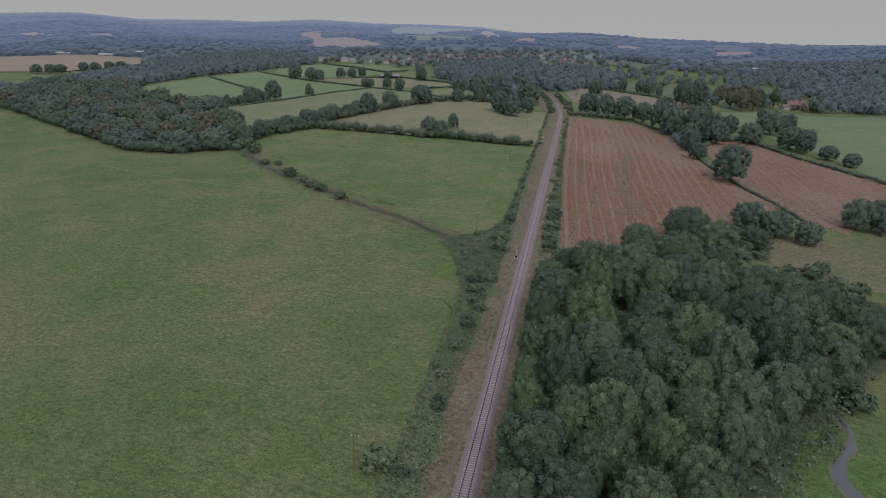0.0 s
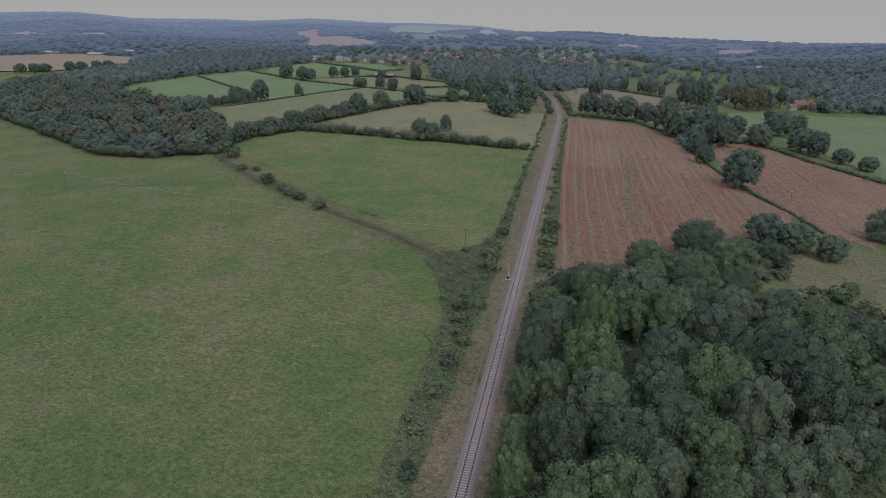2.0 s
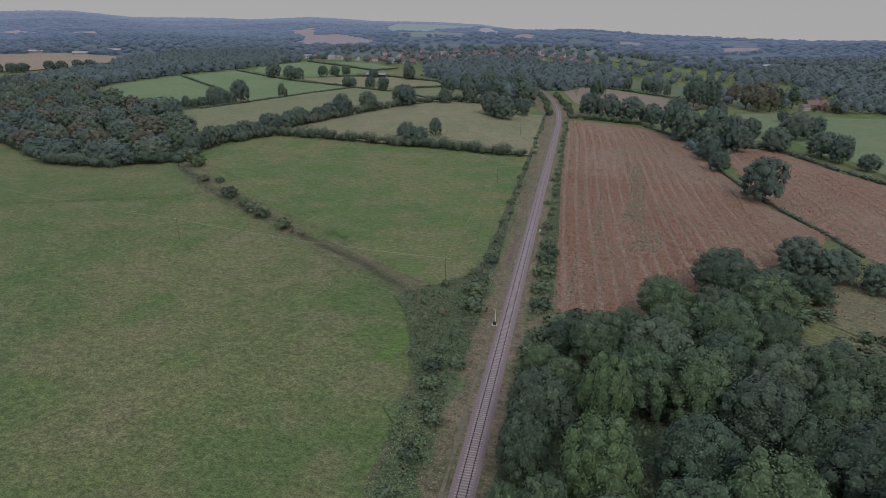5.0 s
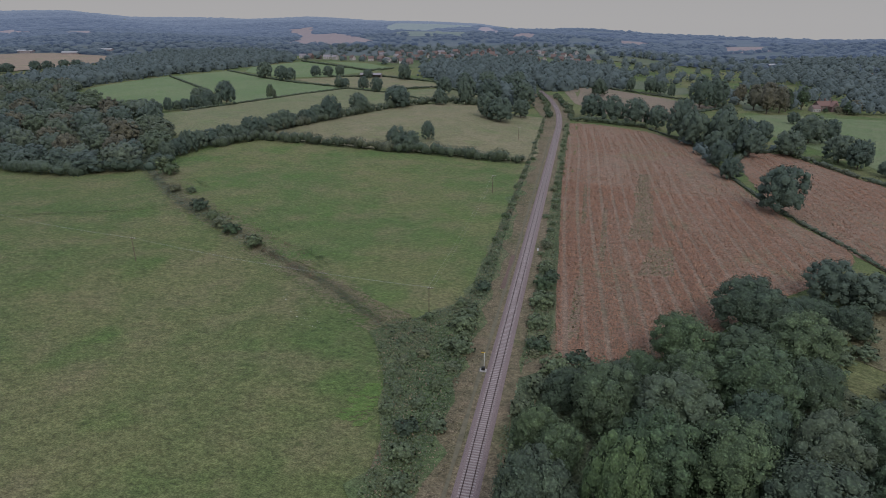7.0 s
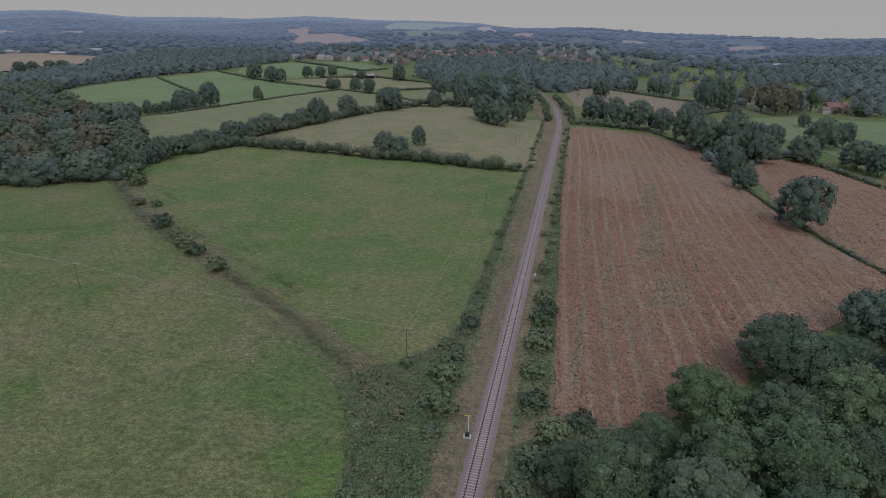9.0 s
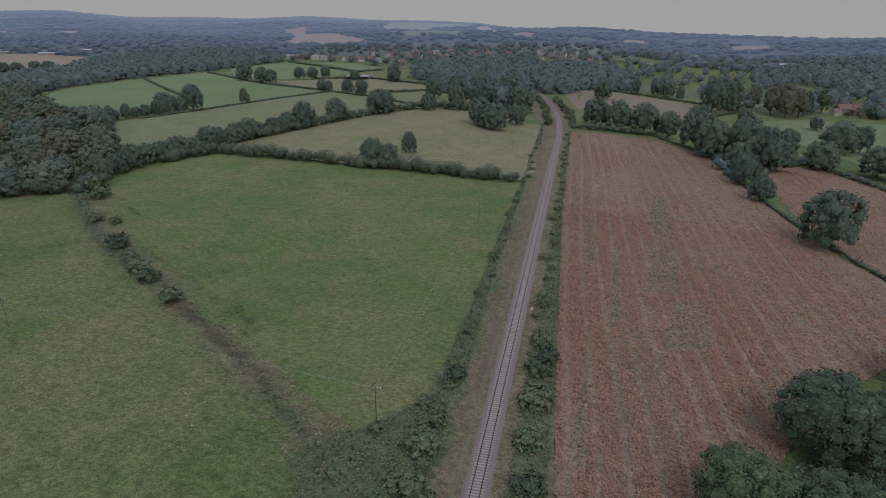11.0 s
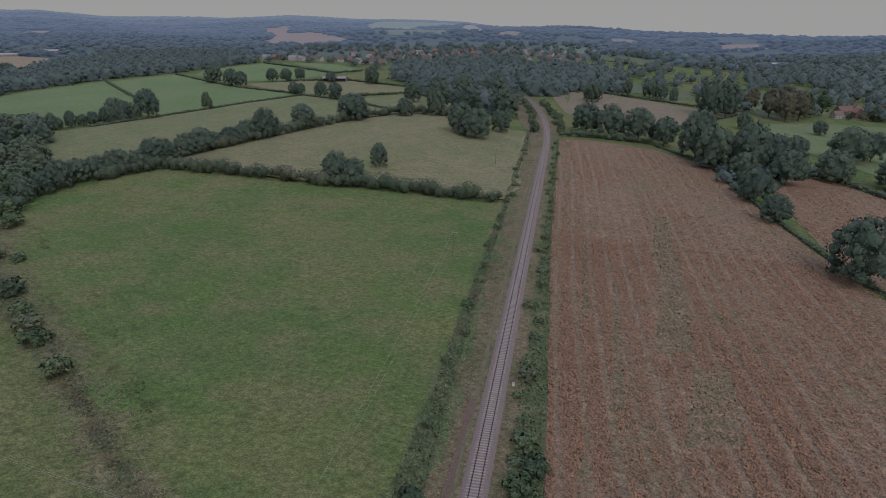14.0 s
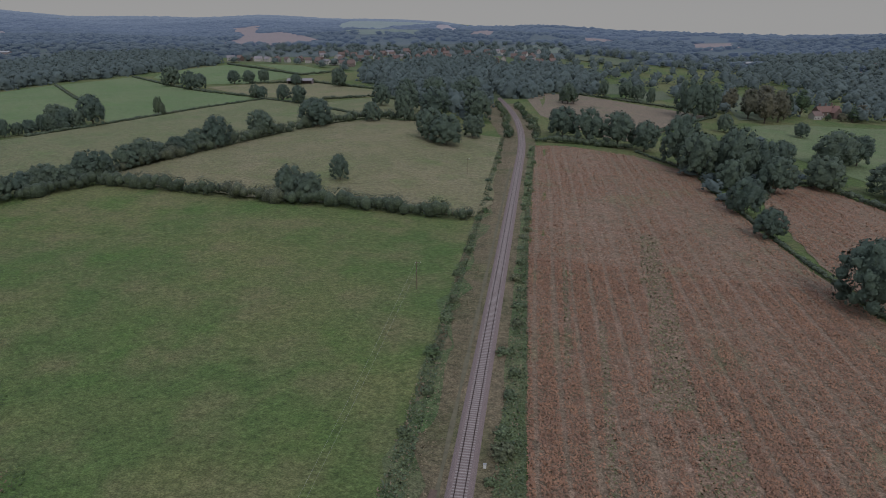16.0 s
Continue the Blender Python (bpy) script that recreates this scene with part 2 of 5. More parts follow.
M_PANE = plain_material("dark_window", (0.03, 0.035, 0.04), 0.15, 0.1, 2.0, 0.0, 0.5)
M_BARN = plain_material("barn_sheet", (0.30, 0.25, 0.25), 0.7, 0.2, 1.0)
M_MUD = plain_material("stream_mud", (0.16, 0.145, 0.095), 0.9, 0.3, 1.0, bump=0.1)

M_STRAWTRACK = plain_material("pressed_grass", (0.20, 0.20, 0.12), 0.9, 0.3, 2.0)
M_BARE = plain_material("rusty_earth", (0.15, 0.105, 0.085), 0.95, 0.3, 2.0)
M_PALEROOF = plain_material("pale_sheet_roof", (0.36, 0.36, 0.36), 0.7, 0.15, 1.0)
M_WATER, n_, l_, b_ = shader("stream_water", 0.06, 0.5)
b_.inputs["Base Color"].default_value = (0.10, 0.10, 0.10, 1)
bump_node(n_, l_, b_, noise_node(n_, l_, 1.5, 2), 0.05, 0.05)


# ---- the lie of the land ----
def ease(a, b, v):
    t = np.clip((v - a) / (b - a), 0, 1)
    return t * t * (3 - 2 * t)


# heights of the far skyline: bearing to the left of the line, height
RIDGE_AZ = (-180, -40, -22, -16, -8, -3, 2, 5, 9, 17, 24, 29, 38, 42, 47, 60, 180)
RIDGE_Z = (-70, -96, -108, -112, -104, -100, -66, -22, 20, 40, 62, 48, 64, 88, 86, 70, -20)


def gz(x, y):
    """Height of the ground."""
    x, y = np.asarray(x, float), np.asarray(y, float)
    z = 28 * ease(650, 2000, y) * (1 - 0.72 * ease(-50, 300, x) * ease(900, 1500, y))
    z = z - 0.062 * np.clip(x - 12, 0, 260) * (1 - ease(900, 1600, y)) * ease(-200, 60, y)
    z = z + 4.5 * ease(340, 470, y) * ease(25, 75, -x) * (1 - ease(900, 1500, y))
    z = z - 3.0 * np.exp(-(((x + 92) / 40) ** 2) - ((y - 250) / 70) ** 2)
    r = np.hypot(x - 13, y)
    az = np.degrees(np.arctan2(-(x - 13), y))
    far = ease(2000, 4500, r)
    z = z * (1 - far) + np.interp(az, RIDGE_AZ, RIDGE_Z) * far
    roll = 9 * np.sin(x / 310 + 1.3) * np.sin(y / 270 + 0.4) + 6 * np.sin((x + y) / 170)
    z = z + roll * ease(1000, 1700, r) * (1 - 0.6 * ease(3000, 4500, r))
    z = z + 22 * np.exp(-(((x - 900) / 330) ** 2) - ((y - 1500) / 420) ** 2)
    z = z + 17 * np.exp(-(((x - 640) / 200) ** 2) - ((y - 1080) / 230) ** 2)
    return z


def rail_x(y):
    """The line runs straight, then bends away to the left."""
    return -np.clip(np.asarray(y, float) - 500, 0, None) ** 2 / 1900.0


def mesh_of(name, verts, faces, material, normals=None, smooth=True):
    me = bpy.data.meshes.new(name)
    me.from_pydata([tuple(v) for v in np.asarray(verts).tolist()], [], np.asarray(faces).tolist() if not isinstance(faces, list) else faces)
    for mat in material if isinstance(material, (list, tuple)) else [material]:
        me.materials.append(mat)
    if smooth:
        me.polygons.foreach_set("use_smooth", [True] * len(me.polygons))
    if normals is not None:
        me.normals_split_custom_set_from_vertices(np.asarray(normals).tolist())
    me.update()
    return me


def part(name, bm, material, parent, label=""):
    """One mesh object under a thing or a part; bm is a bmesh or a finished mesh."""
    if isinstance(bm, bpy.types.Mesh):
        me = bm
    else:
        me = bpy.data.meshes.new(name)
        bm.to_mesh(me)
        bm.free()
        me.materials.append(material)
    ob = new(name, me)
    ob.parent = parent
    return tagged(ob, label)


def box_bm(sx, sy, sz, at=(0, 0, 0), bevel=0.0, bm=None):
    """A box that stands on at, with bevelled edges."""
    bm = bm or bmesh.new()
    r = bmesh.ops.create_cube(bm, size=1)
    bmesh.ops.scale(bm, vec=(sx, sy, sz), verts=r["verts"])
    bmesh.ops.translate(bm, vec=(at[0], at[1], at[2] + sz / 2), verts=r["verts"])
    if bevel:
        es = list({e for v in r["verts"] for e in v.link_edges})
        bmesh.ops.bevel(bm, geom=es, offset=bevel, segments=1, affect="EDGES")
    return bm


def tube_bm(points, radii, sides=6, bm=None):
    """A tapered limb through the points."""
    bm = bm or bmesh.new()
    rings = []
    for i, (p, r) in enumerate(zip(points, radii)):
        a = Vector(points[max(i - 1, 0)])
        c = Vector(points[min(i + 1, len(points) - 1)])
        q = (c - a).to_track_quat("Z", "Y")
        rings.append([bm.verts.new(Vector(p) + q @ Vector((r * math.cos(k * math.tau / sides), r * math.sin(k * math.tau / sides), 0))) for k in range(sides)])
    for a, c in zip(rings, rings[1:]):
        for k in range(sides):
            bm.faces.new((a[k], a[(k + 1) % sides], c[(k + 1) % sides], c[k]))
    bm.faces.new(rings[0][::-1])
    bm.faces.new(rings[-1])
    return bm


def inside(px, py, poly):
    """Which of the points lie in the polygon."""
    ok = np.zeros(len(px), bool)
    for (x1, y1), (x2, y2) in zip(poly, poly[1:] + poly[:1]):
        if y1 != y2:
            ok ^= ((y1 > py) != (y2 > py)) & (px < (x2 - x1) * (py - y1) / (y2 - y1) + x1)
    return ok


def sow(rng, poly, count):
    """Random points in a polygon."""
    a = np.array(poly)
    lo, hi = a.min(0), a.max(0)
    out = np.zeros((0, 2))
    while len(out) < count:
        p = rng.uniform(lo, hi, (count * 2, 2))
        out = np.concatenate([out, p[inside(p[:, 0], p[:, 1], poly)]])
    return out[:count]


def spaced(rng, pts, gap):
    """Thin out points so that no two lie nearer than gap."""
    cells, keep = {}, []
    for i, (x, y) in enumerate(pts):
        c = (int(x // gap), int(y // gap))
        if all((x - pts[j][0]) ** 2 + (y - pts[j][1]) ** 2 > gap * gap
               for a in (-1, 0, 1) for b in (-1, 0, 1) for j in cells.get((c[0] + a, c[1] + b), ())):
            cells.setdefault(c, []).append(i)
            keep.append(i)
    return pts[keep]


def along(path, step):
    """Points at even steps along a broken line."""
    out = []
    for (x1, y1), (x2, y2) in zip(path, path[1:]):
        k = max(1, int(math.hypot(x2 - x1, y2 - y1) / step))
        out += [(x1 + (x2 - x1) * i / k, y1 + (y2 - y1) * i / k) for i in range(k)]
    return np.array(out + [path[-1]])


# ---- ground: one sheet to the horizon ----
radii = [0.0]
while radii[-1] < 4850:
    radii.append(radii[-1] + max(9.0, radii[-1] * 0.022))
SEG = 260
gv = [(0.0, 260.0, float(gz(0, 260)))]
gf = []
for i, r in enumerate(radii[1:]):
    a = np.linspace(0, math.tau, SEG, endpoint=False)
    xs, ys = r * np.cos(a), 260 + r * np.sin(a)
    gv += list(zip(xs.tolist(), ys.tolist(), gz(xs, ys).tolist()))
    for k in range(SEG):
        k2 = (k + 1) % SEG
        if i == 0:
            gf.append((0, 1 + k, 1 + k2))
        else:
            o = 1 + (i - 1) * SEG
            gf.append((o + k, o + SEG + k, o + SEG + k2, o + k2))
tagged(new("ground", mesh_of("ground", gv, gf, M_MEADOW)), "wide green meadow land with drifts of dry grass", "ground", kind="structure")


def field(name, poly, material, label, lift=0.16, cell=14.0, rag=0.0):
    """A field draped over the ground, its edge worn a little uneven."""
    rng = np.random.default_rng(len(name) * 7 + len(poly))
    edge = along(poly + poly[:1], 6.0 if rag else 40.0)[:-1]
    edge = edge + rng.normal(0, rag, edge.shape) if rag else edge
    bm = bmesh.new()
    bm.faces.new([bm.verts.new((x, y, 0)) for x, y in edge])
    lo, hi = edge.min(0), edge.max(0)
    for axis in (0, 1):
        k = lo[axis] + cell
        while k < hi[axis]:
            co, no = [0, 0, 0], [0, 0, 0]
            co[axis], no[axis] = k, 1
            bmesh.ops.bisect_plane(bm, geom=bm.verts[:] + bm.edges[:] + bm.faces[:], plane_co=co, plane_no=no)
            k += cell
    bmesh.ops.triangulate(bm, faces=bm.faces[:])
    for v in bm.verts:
        v.co.z = float(gz(v.co.x, v.co.y)) + lift
    for f in bm.faces:
        f.smooth = True
        if f.normal.z < 0:
            f.normal_flip()
    me = bpy.data.meshes.new(name)
    bm.to_mesh(me)
    bm.free()
    me.materials.append(material)
    return tagged(new(name, me), label, "field", kind="structure")


FIELD_B = [(-193, 348), (-191, 371), (-186, 390), (-170, 407), (-124, 401), (-84, 394.5), (-48, 393.5), (-12, 391), (-11, 310), (-11.5, 272), (-11.5, 238), (-13, 226), (-23, 214), (-27, 207), (-42, 219), (-63, 241), (-92, 261), (-117, 277), (-137, 292), (-174, 329)]
FIELD_C = [(-178, 416), (-166, 444), (-155, 470), (-140, 514), (-125, 550), (-98, 580), (-62, 570), (-13, 549), (-8, 412), (-12, 397), (-57, 399), (-89, 399), (-129, 406), (-170, 412)]
FIELD_CROP = [(7, 529), (26, 534), (60, 524), (84, 497), (86, 454), (92, 394), (99, 345), (111, 306), (108, 296), (98, 284), (84, 266), (71, 253), (62, 243), (55, 232), (46, 220), (37, 211), (27, 205), (14, 199), (12, 203), (11, 232), (9.6, 287), (7.5, 370)]
FIELD_CROP2 = [(103, 449), (116, 482), (140, 492), (162, 440), (192, 388), (177, 350), (131, 272), (117, 285), (104, 335), (99, 381)]
field("paddock_near", FIELD_B, M_PADDOCK, "green paddock of short grass beside the railway", 0.25, 10, 0.5)
field("pasture_hay", FIELD_C, M_HAY, "pale dry pasture behind a hedge", 0.45, 10, 0.4)
field("pasture_olive", [(-292, 456), (-274, 488), (-257, 535), (-235, 607), (-212, 658), (-165, 634), (-105, 582), (-125, 552), (-141, 514), (-156, 470), (-167, 444), (-180, 418), (-192, 396), (-230, 408), (-272, 437)], M_OLIVE, "long olive-green pasture between hedges", 0.40, 12)
field("pasture_bright_west", [(-416, 540), (-460, 603), (-465, 662), (-461, 725), (-330, 604), (-278, 529), (-310, 505), (-324, 487), (-374, 498)], M_BRIGHT, "bright green mown pasture bounded by hedges", 0.16, 20)
field("pasture_bright_east", [(-456, 727), (-431, 802), (-421, 805), (-344, 735), (-292, 700), (-221, 666), (-238, 615), (-252, 560), (-263, 536), (-327, 605)], M_BRIGHT, "bright green mown pasture bounded by hedges", 0.16, 20)
field("pasture_bright_far", [(-405, 801), (-428, 857), (-399, 951), (-367, 958), (-256, 843), (-275, 764), (-313, 755), (-356, 764)], M_BRIGHT, "far bright green pasture", 0.2, 24)
field("pasture_far_strip", [(-367, 968), (-297, 955), (-233, 886), (-246, 846)], M_BRIGHT, "far strip of green pasture beside the village", 0.2, 24)
field("pasture_barn", [(-305, 732), (-279, 757), (-221, 784), (-143, 738), (-124, 695), (-166, 670), (-218, 672), (-250, 689)], M_HAY, "dry pale pasture round a barn", 0.16, 24)
field("pasture_small", [(-159, 649), (-137, 678), (-108, 685), (-72, 629), (-64, 581), (-92, 583), (-107, 590), (-146, 594)], M_OLIVE, "small olive pasture between hedges", 0.16, 20)
field("crop_field", FIELD_CROP, M_CROPSOIL, "russet crop field with faint green tramlines", 0.16, 14, 0.5)
field("crop_field_east", FIELD_CROP2, M_CROPSOIL, "russet crop field beyond a large oak", 0.16, 18, 0.5)
field("stubble_field", [(-3, 727), (13, 770), (43, 778), (146, 706), (110, 650), (69, 566), (45, 575), (9, 640)], M_BROWN, "brown stubble field beside the bend of the line", 0.16, 20)
field("parkland_meadow", [(150, 577), (156, 667), (199, 699), (332, 727), (300, 560), (196, 396), (184, 481)], M_PARK, "green parkland meadow below a red house", 0.16, 24)
field("rough_pasture", [(82, 225), (88, 250), (110, 262), (135, 272), (177, 340), (210, 330), (190, 240), (118, 208), (104, 206)], M_ROUGH, "rough tawny pasture behind the wood", 0.16, 16, 0.5)
field("stubble_west", [(-762, 700), (-985, 908), (-848, 963), (-730, 945), (-665, 861), (-685, 725)], M_TAN, "far pale brown stubble field", 1.1, 40)
field("pasture_west", [(-660, 630), (-640, 695), (-607, 750), (-567, 701), (-578, 619)], M_BRIGHT, "far green pasture beside woodland", 0.3, 40)

# dry verge on both sides of the line
verge_left = [(-12.5, -300), (-13.2, 40), (-14.5, 90), (-15, 122), (-16, 146), (-17.5, 170), (-24, 192), (-31, 204), (-29, 210), (-23, 214), (-13, 226), (-11.8, 240), (-11.5, 310), (-12, 392), (-9, 412), (-13, 549), (-32, 640), (-40, 700)]
verge_right = [(float(rail_x(y)) + 9.0, y) for y in (700, 640, 560)] + [(7.4, 520), (7.5, 370), (9.6, 287), (11, 232), (12, 203), (9, 190), (8, 40), (8, -300)]
field("railway_verge", verge_left + verge_right, M_VERGE, "dry tawny grass verge along the railway", 0.26, 12, 0.3)
field("scrub_floor_west", [(-14, 60), (-15.5, 105), (-16.5, 150), (-17.5, 168), (-24, 190), (-31, 204), (-29, 210), (-23, 214), (-13, 226), (-11.5, 300), (-12, 392), (-9, 410), (-7.6, 300), (-7, 228), (-6.5, 200), (-7.5, 150), (-8, 60)], M_WEEDY, "green scrubby ground beside the verge", 0.30, 12, 1.5)
field("scrub_floor_east", [(4.4, 150), (5, 200), (11, 204), (10.4, 240), (9, 300), (7, 380), (6.8, 528), (3.6, 528), (4.2, 380), (4.8, 300), (5.2, 230)], M_WEEDY, "green scrubby ground between line and crop", 0.32, 12, 0.3)
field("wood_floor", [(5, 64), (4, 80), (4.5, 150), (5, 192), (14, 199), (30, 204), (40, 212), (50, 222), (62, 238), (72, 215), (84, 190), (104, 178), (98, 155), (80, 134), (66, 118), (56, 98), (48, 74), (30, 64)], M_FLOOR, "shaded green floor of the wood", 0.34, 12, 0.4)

field("village_ground", [(-430, 990), (-300, 968), (-212, 900), (-180, 905), (-60, 1000), (60, 1030), (60, 1150), (-100, 1150), (-420, 1150)], M_WEEDY, "gardens and rough ground of a village", 0.25, 24)
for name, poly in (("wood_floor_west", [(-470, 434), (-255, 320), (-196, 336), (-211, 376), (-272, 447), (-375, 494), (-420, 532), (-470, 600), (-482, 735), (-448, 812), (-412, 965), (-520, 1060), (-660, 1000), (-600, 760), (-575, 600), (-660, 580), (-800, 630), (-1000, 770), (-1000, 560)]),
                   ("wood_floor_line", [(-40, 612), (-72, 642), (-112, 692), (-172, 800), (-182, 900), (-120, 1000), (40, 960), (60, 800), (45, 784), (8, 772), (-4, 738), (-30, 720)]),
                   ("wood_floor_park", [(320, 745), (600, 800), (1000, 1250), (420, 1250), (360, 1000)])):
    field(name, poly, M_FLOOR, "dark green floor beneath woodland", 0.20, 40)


# ---- foliage ----
def unit(v):
    return v / np.maximum(np.linalg.norm(v, axis=-1, keepdims=True), 1e-9)


def sprays(rng, at, out, size, jitter=0.45):
    """Small four-cornered sprays of leaves at the points, facing roughly outwards: vertices, faces, normals."""
    k = len(at)
    nrm = unit(out + rng.normal(0, jitter, (k, 3)))
    side = unit(np.cross(nrm, rng.normal(0, 1, (k, 3))))
    up = np.cross(nrm, side)
    s = (np.asarray(size) * rng.uniform(0.6, 1.3, k))[:, None]
    a, b = side * s * 0.5, up * s * rng.uniform(0.3, 0.55, (k, 1))
    lift = nrm * s * 0.12
    v = np.stack([at - a - b * 0.4, at + b * -1.0 + lift, at + a + b * 0.5, at + b + lift], 1).reshape(-1, 3)
    f = np.arange(4 * k).reshape(-1, 4)
    n = unit(out + rng.normal(0, 0.3, (k, 3)) + np.array([0, 0, 0.15]))
    return v, f, np.repeat(n, 4, 0)


def ico(sub):
    bm = bmesh.new()
    bmesh.ops.create_icosphere(bm, subdivisions=sub, radius=1)
    bm.verts.ensure_lookup_table()
    v = np.array([w.co[:] for w in bm.verts])
    f = np.array([[w.index for w in p.verts] for p in bm.faces])
    bm.free()
    return v, f


ICO1, ICO2 = ico(1), ico(2)


def boughs(rng, c, r, tall, count, leaf, core, floor, heart=None):
    """Clustered leafy boughs with sprays standing off them: vertices, quads, triangles, normals."""
    share = r**2 / (r**2).sum()
    ps, ds, own = [], [], []
    for j in range(len(r)):
        m = max(4, int(count * share[j] * 1.9))
        s = np.arange(m) + 0.5
        z = 1 - 1.6 * s / m
        az = s * 2.39996 + rng.uniform(0, 6)
        q = np.sqrt(np.clip(1 - z * z, 0, 1))
        d = unit(np.stack([q * np.cos(az), q * np.sin(az), z], 1) + rng.normal(0, 0.16, (m, 3)))
        ps.append(c[j] + d * (r[j] * (1 + 0.10 * np.sin(d[:, 0] * 9 + j) * np.sin(d[:, 1] * 8 + 2 * j) + rng.triangular(-0.16, 0.0, 0.24, m)))[:, None] * tall)
        ds.append(d)
        own += [j] * m
    p, d, own = np.concatenate(ps), np.concatenate(ds), np.array(own)
    buried = np.zeros(len(p), bool)
    if len(r) < 90:
        for j in range(len(r)):
            buried |= (own != j) & (np.linalg.norm((p - c[j]) / tall, axis=1) < r[j] * 0.90)
    keep = ~buried & (p[:, 2] > floor)
    p, d = p[keep], d[keep]
    if heart is not None:
        d = unit(d * 0.7 + unit((p - heart[0]) / heart[1]) * 0.9)
    v, f, n = sprays(rng, p, d, leaf, 0.33)
    cv, cf, cn, o = [], [], [], len(v)
    for j in range(len(r)):
        k = core[0]
        wob = 0.80 + 0.08 * (np.sin(k[:, 0] * 7 + j) * np.sin(k[:, 1] * 6 + 2 * j) + np.sin(k[:, 2] * 8 + 3 * j) * np.sin(k[:, 0] * 5 - j))[:, None] + rng.normal(0, 0.06, (len(k), 1))
        cf.append(core[1] + o)
        cv.append(c[j] + k * wob * r[j] * tall)
        cn.append(k if heart is None else unit(k * 0.7 + unit((cv[-1] - heart[0]) / heart[1]) * 0.9))
        o += len(k)
    return np.concatenate([v, *cv]), f, np.concatenate(cf), np.concatenate([n, *cn])


def crown_arrays(seed, wide, high, low, lobes, count, leaf, core=None, peak=0.0):
    """A crown of many small boughs over an uneven dome."""
    core = core or ICO2
    rng = np.random.default_rng(seed)
    deep = (high - low) / 2
    mid = low + deep * 0.95
    flat = deep / wide
    c, r = [(0, 0, mid), (wide * 0.15, -wide * 0.1, mid + deep * 0.25), (-wide * 0.12, wide * 0.14, mid - deep * 0.2)], [wide * 0.82 * min(1, flat), wide * 0.66 * min(1, flat), wide * 0.72 * min(1, flat)]
    lean = rng.uniform(-0.14, 0.14, 2) * wide
    swell = rng.uniform(0, 6, 4)
    for i in range(lobes):
        az = i * 2.39996 + rng.uniform(-0.45, 0.45)
        s = 1 - 1.9 * (i + rng.uniform(0, 1)) / lobes
        k = rng.triangular(0.11, 0.16, 0.30)
        bulge = 1 + 0.10 * math.sin(2 * az + swell[0]) * math.cos(s * 2 + swell[1]) + 0.09 * math.sin(3 * az + swell[2] + 2 * s) + rng.normal(0, 0.045)
        ring = wide * (1 - k) * bulge * math.sqrt(max(0.02, 1 - (s * s * 0.96 if s > 0 else s * s * 0.45))) * (1 - peak * max(0, s))
        c.append((ring * math.cos(az) + lean[0] * s, ring * math.sin(az) + lean[1] * s, mid + deep * s * (1 - k * 0.9) * (0.55 + 0.45 * bulge)))
        r.append(wide * k)
    c, r = np.array(c), np.array(r)
    tall = np.array([1, 1, min(1.15, max(0.8, flat))])
    v, q, t, n = boughs(rng, c, r, tall, count, leaf, core, low * 0.3, (np.array([0, 0, mid - deep * 0.15]), np.array([wide, wide, deep])))
    return v, q, t, unit(n + np.array([0, 0, 0.5]))


def crown_mesh(name, material, *args, **kw):
    v, q, t, n = crown_arrays(*args, **kw)
    return mesh_of(name, v, q.tolist() + t.tolist(), material, n)


def trunk_bm(rng, height, girth, low, wide):
    bm = tube_bm([(0, 0, -0.6), (0.05, 0, low * 0.5), (0.1, 0.1, low), (0, 0.1, height * 0.7)], [girth * 1.35, girth, girth * 0.8, girth * 0.3], 8)
    for i in range(5):
        a = i * 1.3 + rng.uniform(0, 0.6)
        z = low * rng.uniform(0.75, 1.2)
        end = (wide * 0.62 * math.cos(a), wide * 0.62 * math.sin(a), z + height * rng.uniform(0.2, 0.4))
        mid = (end[0] * 0.45, end[1] * 0.45, z + (end[2] - z) * 0.35)
        tube_bm([(0.05, 0.05, z * 0.8), mid, end], [girth * 0.45, girth * 0.32, girth * 0.1], 5, bm)
    return bm


def tree_kind(name, label, material, seed, wide, high, low, lobes, count, leaf, girth=0.4, core=ICO2, group="", peak=0.0, category="tree"):
    root = tagged(new(name), label, category, group)
    root["wide"], root["high"] = float(wide), float(high)
    part("trunk", trunk_bm(np.random.default_rng(seed), high, girth, low + 1.5, wide), M_BARK, root, "brown bark trunk with limbs")
    part("crown", crown_mesh("crown", material, seed, wide, high, low, lobes, count, leaf, core, peak), material, root)
    return root


def plant(kinds, spots, rng):
    """Put copies of the kinds at the spots (x, y, crown width, height, number of the kind); the firsts stand as well."""
    used = {}
    for x, y, w, h, k in spots:
        root = kinds[k % len(kinds)]
        s, t = w / (2 * root["wide"]), h / root["high"]
        m = Matrix.LocRotScale((x, y, float(gz(x, y)) - 0.1), Euler((0, 0, rng.uniform(0, math.tau))), (s, s * rng.uniform(0.92, 1.08), t))
        if root in used:
            copy_thing(root, m)
        else:
            used[root] = m
    for root in kinds:
        if root in used:
            root.matrix_basis = used[root]
        else:
            for o in (*root.children_recursive, root):
                bpy.data.objects.remove(o)


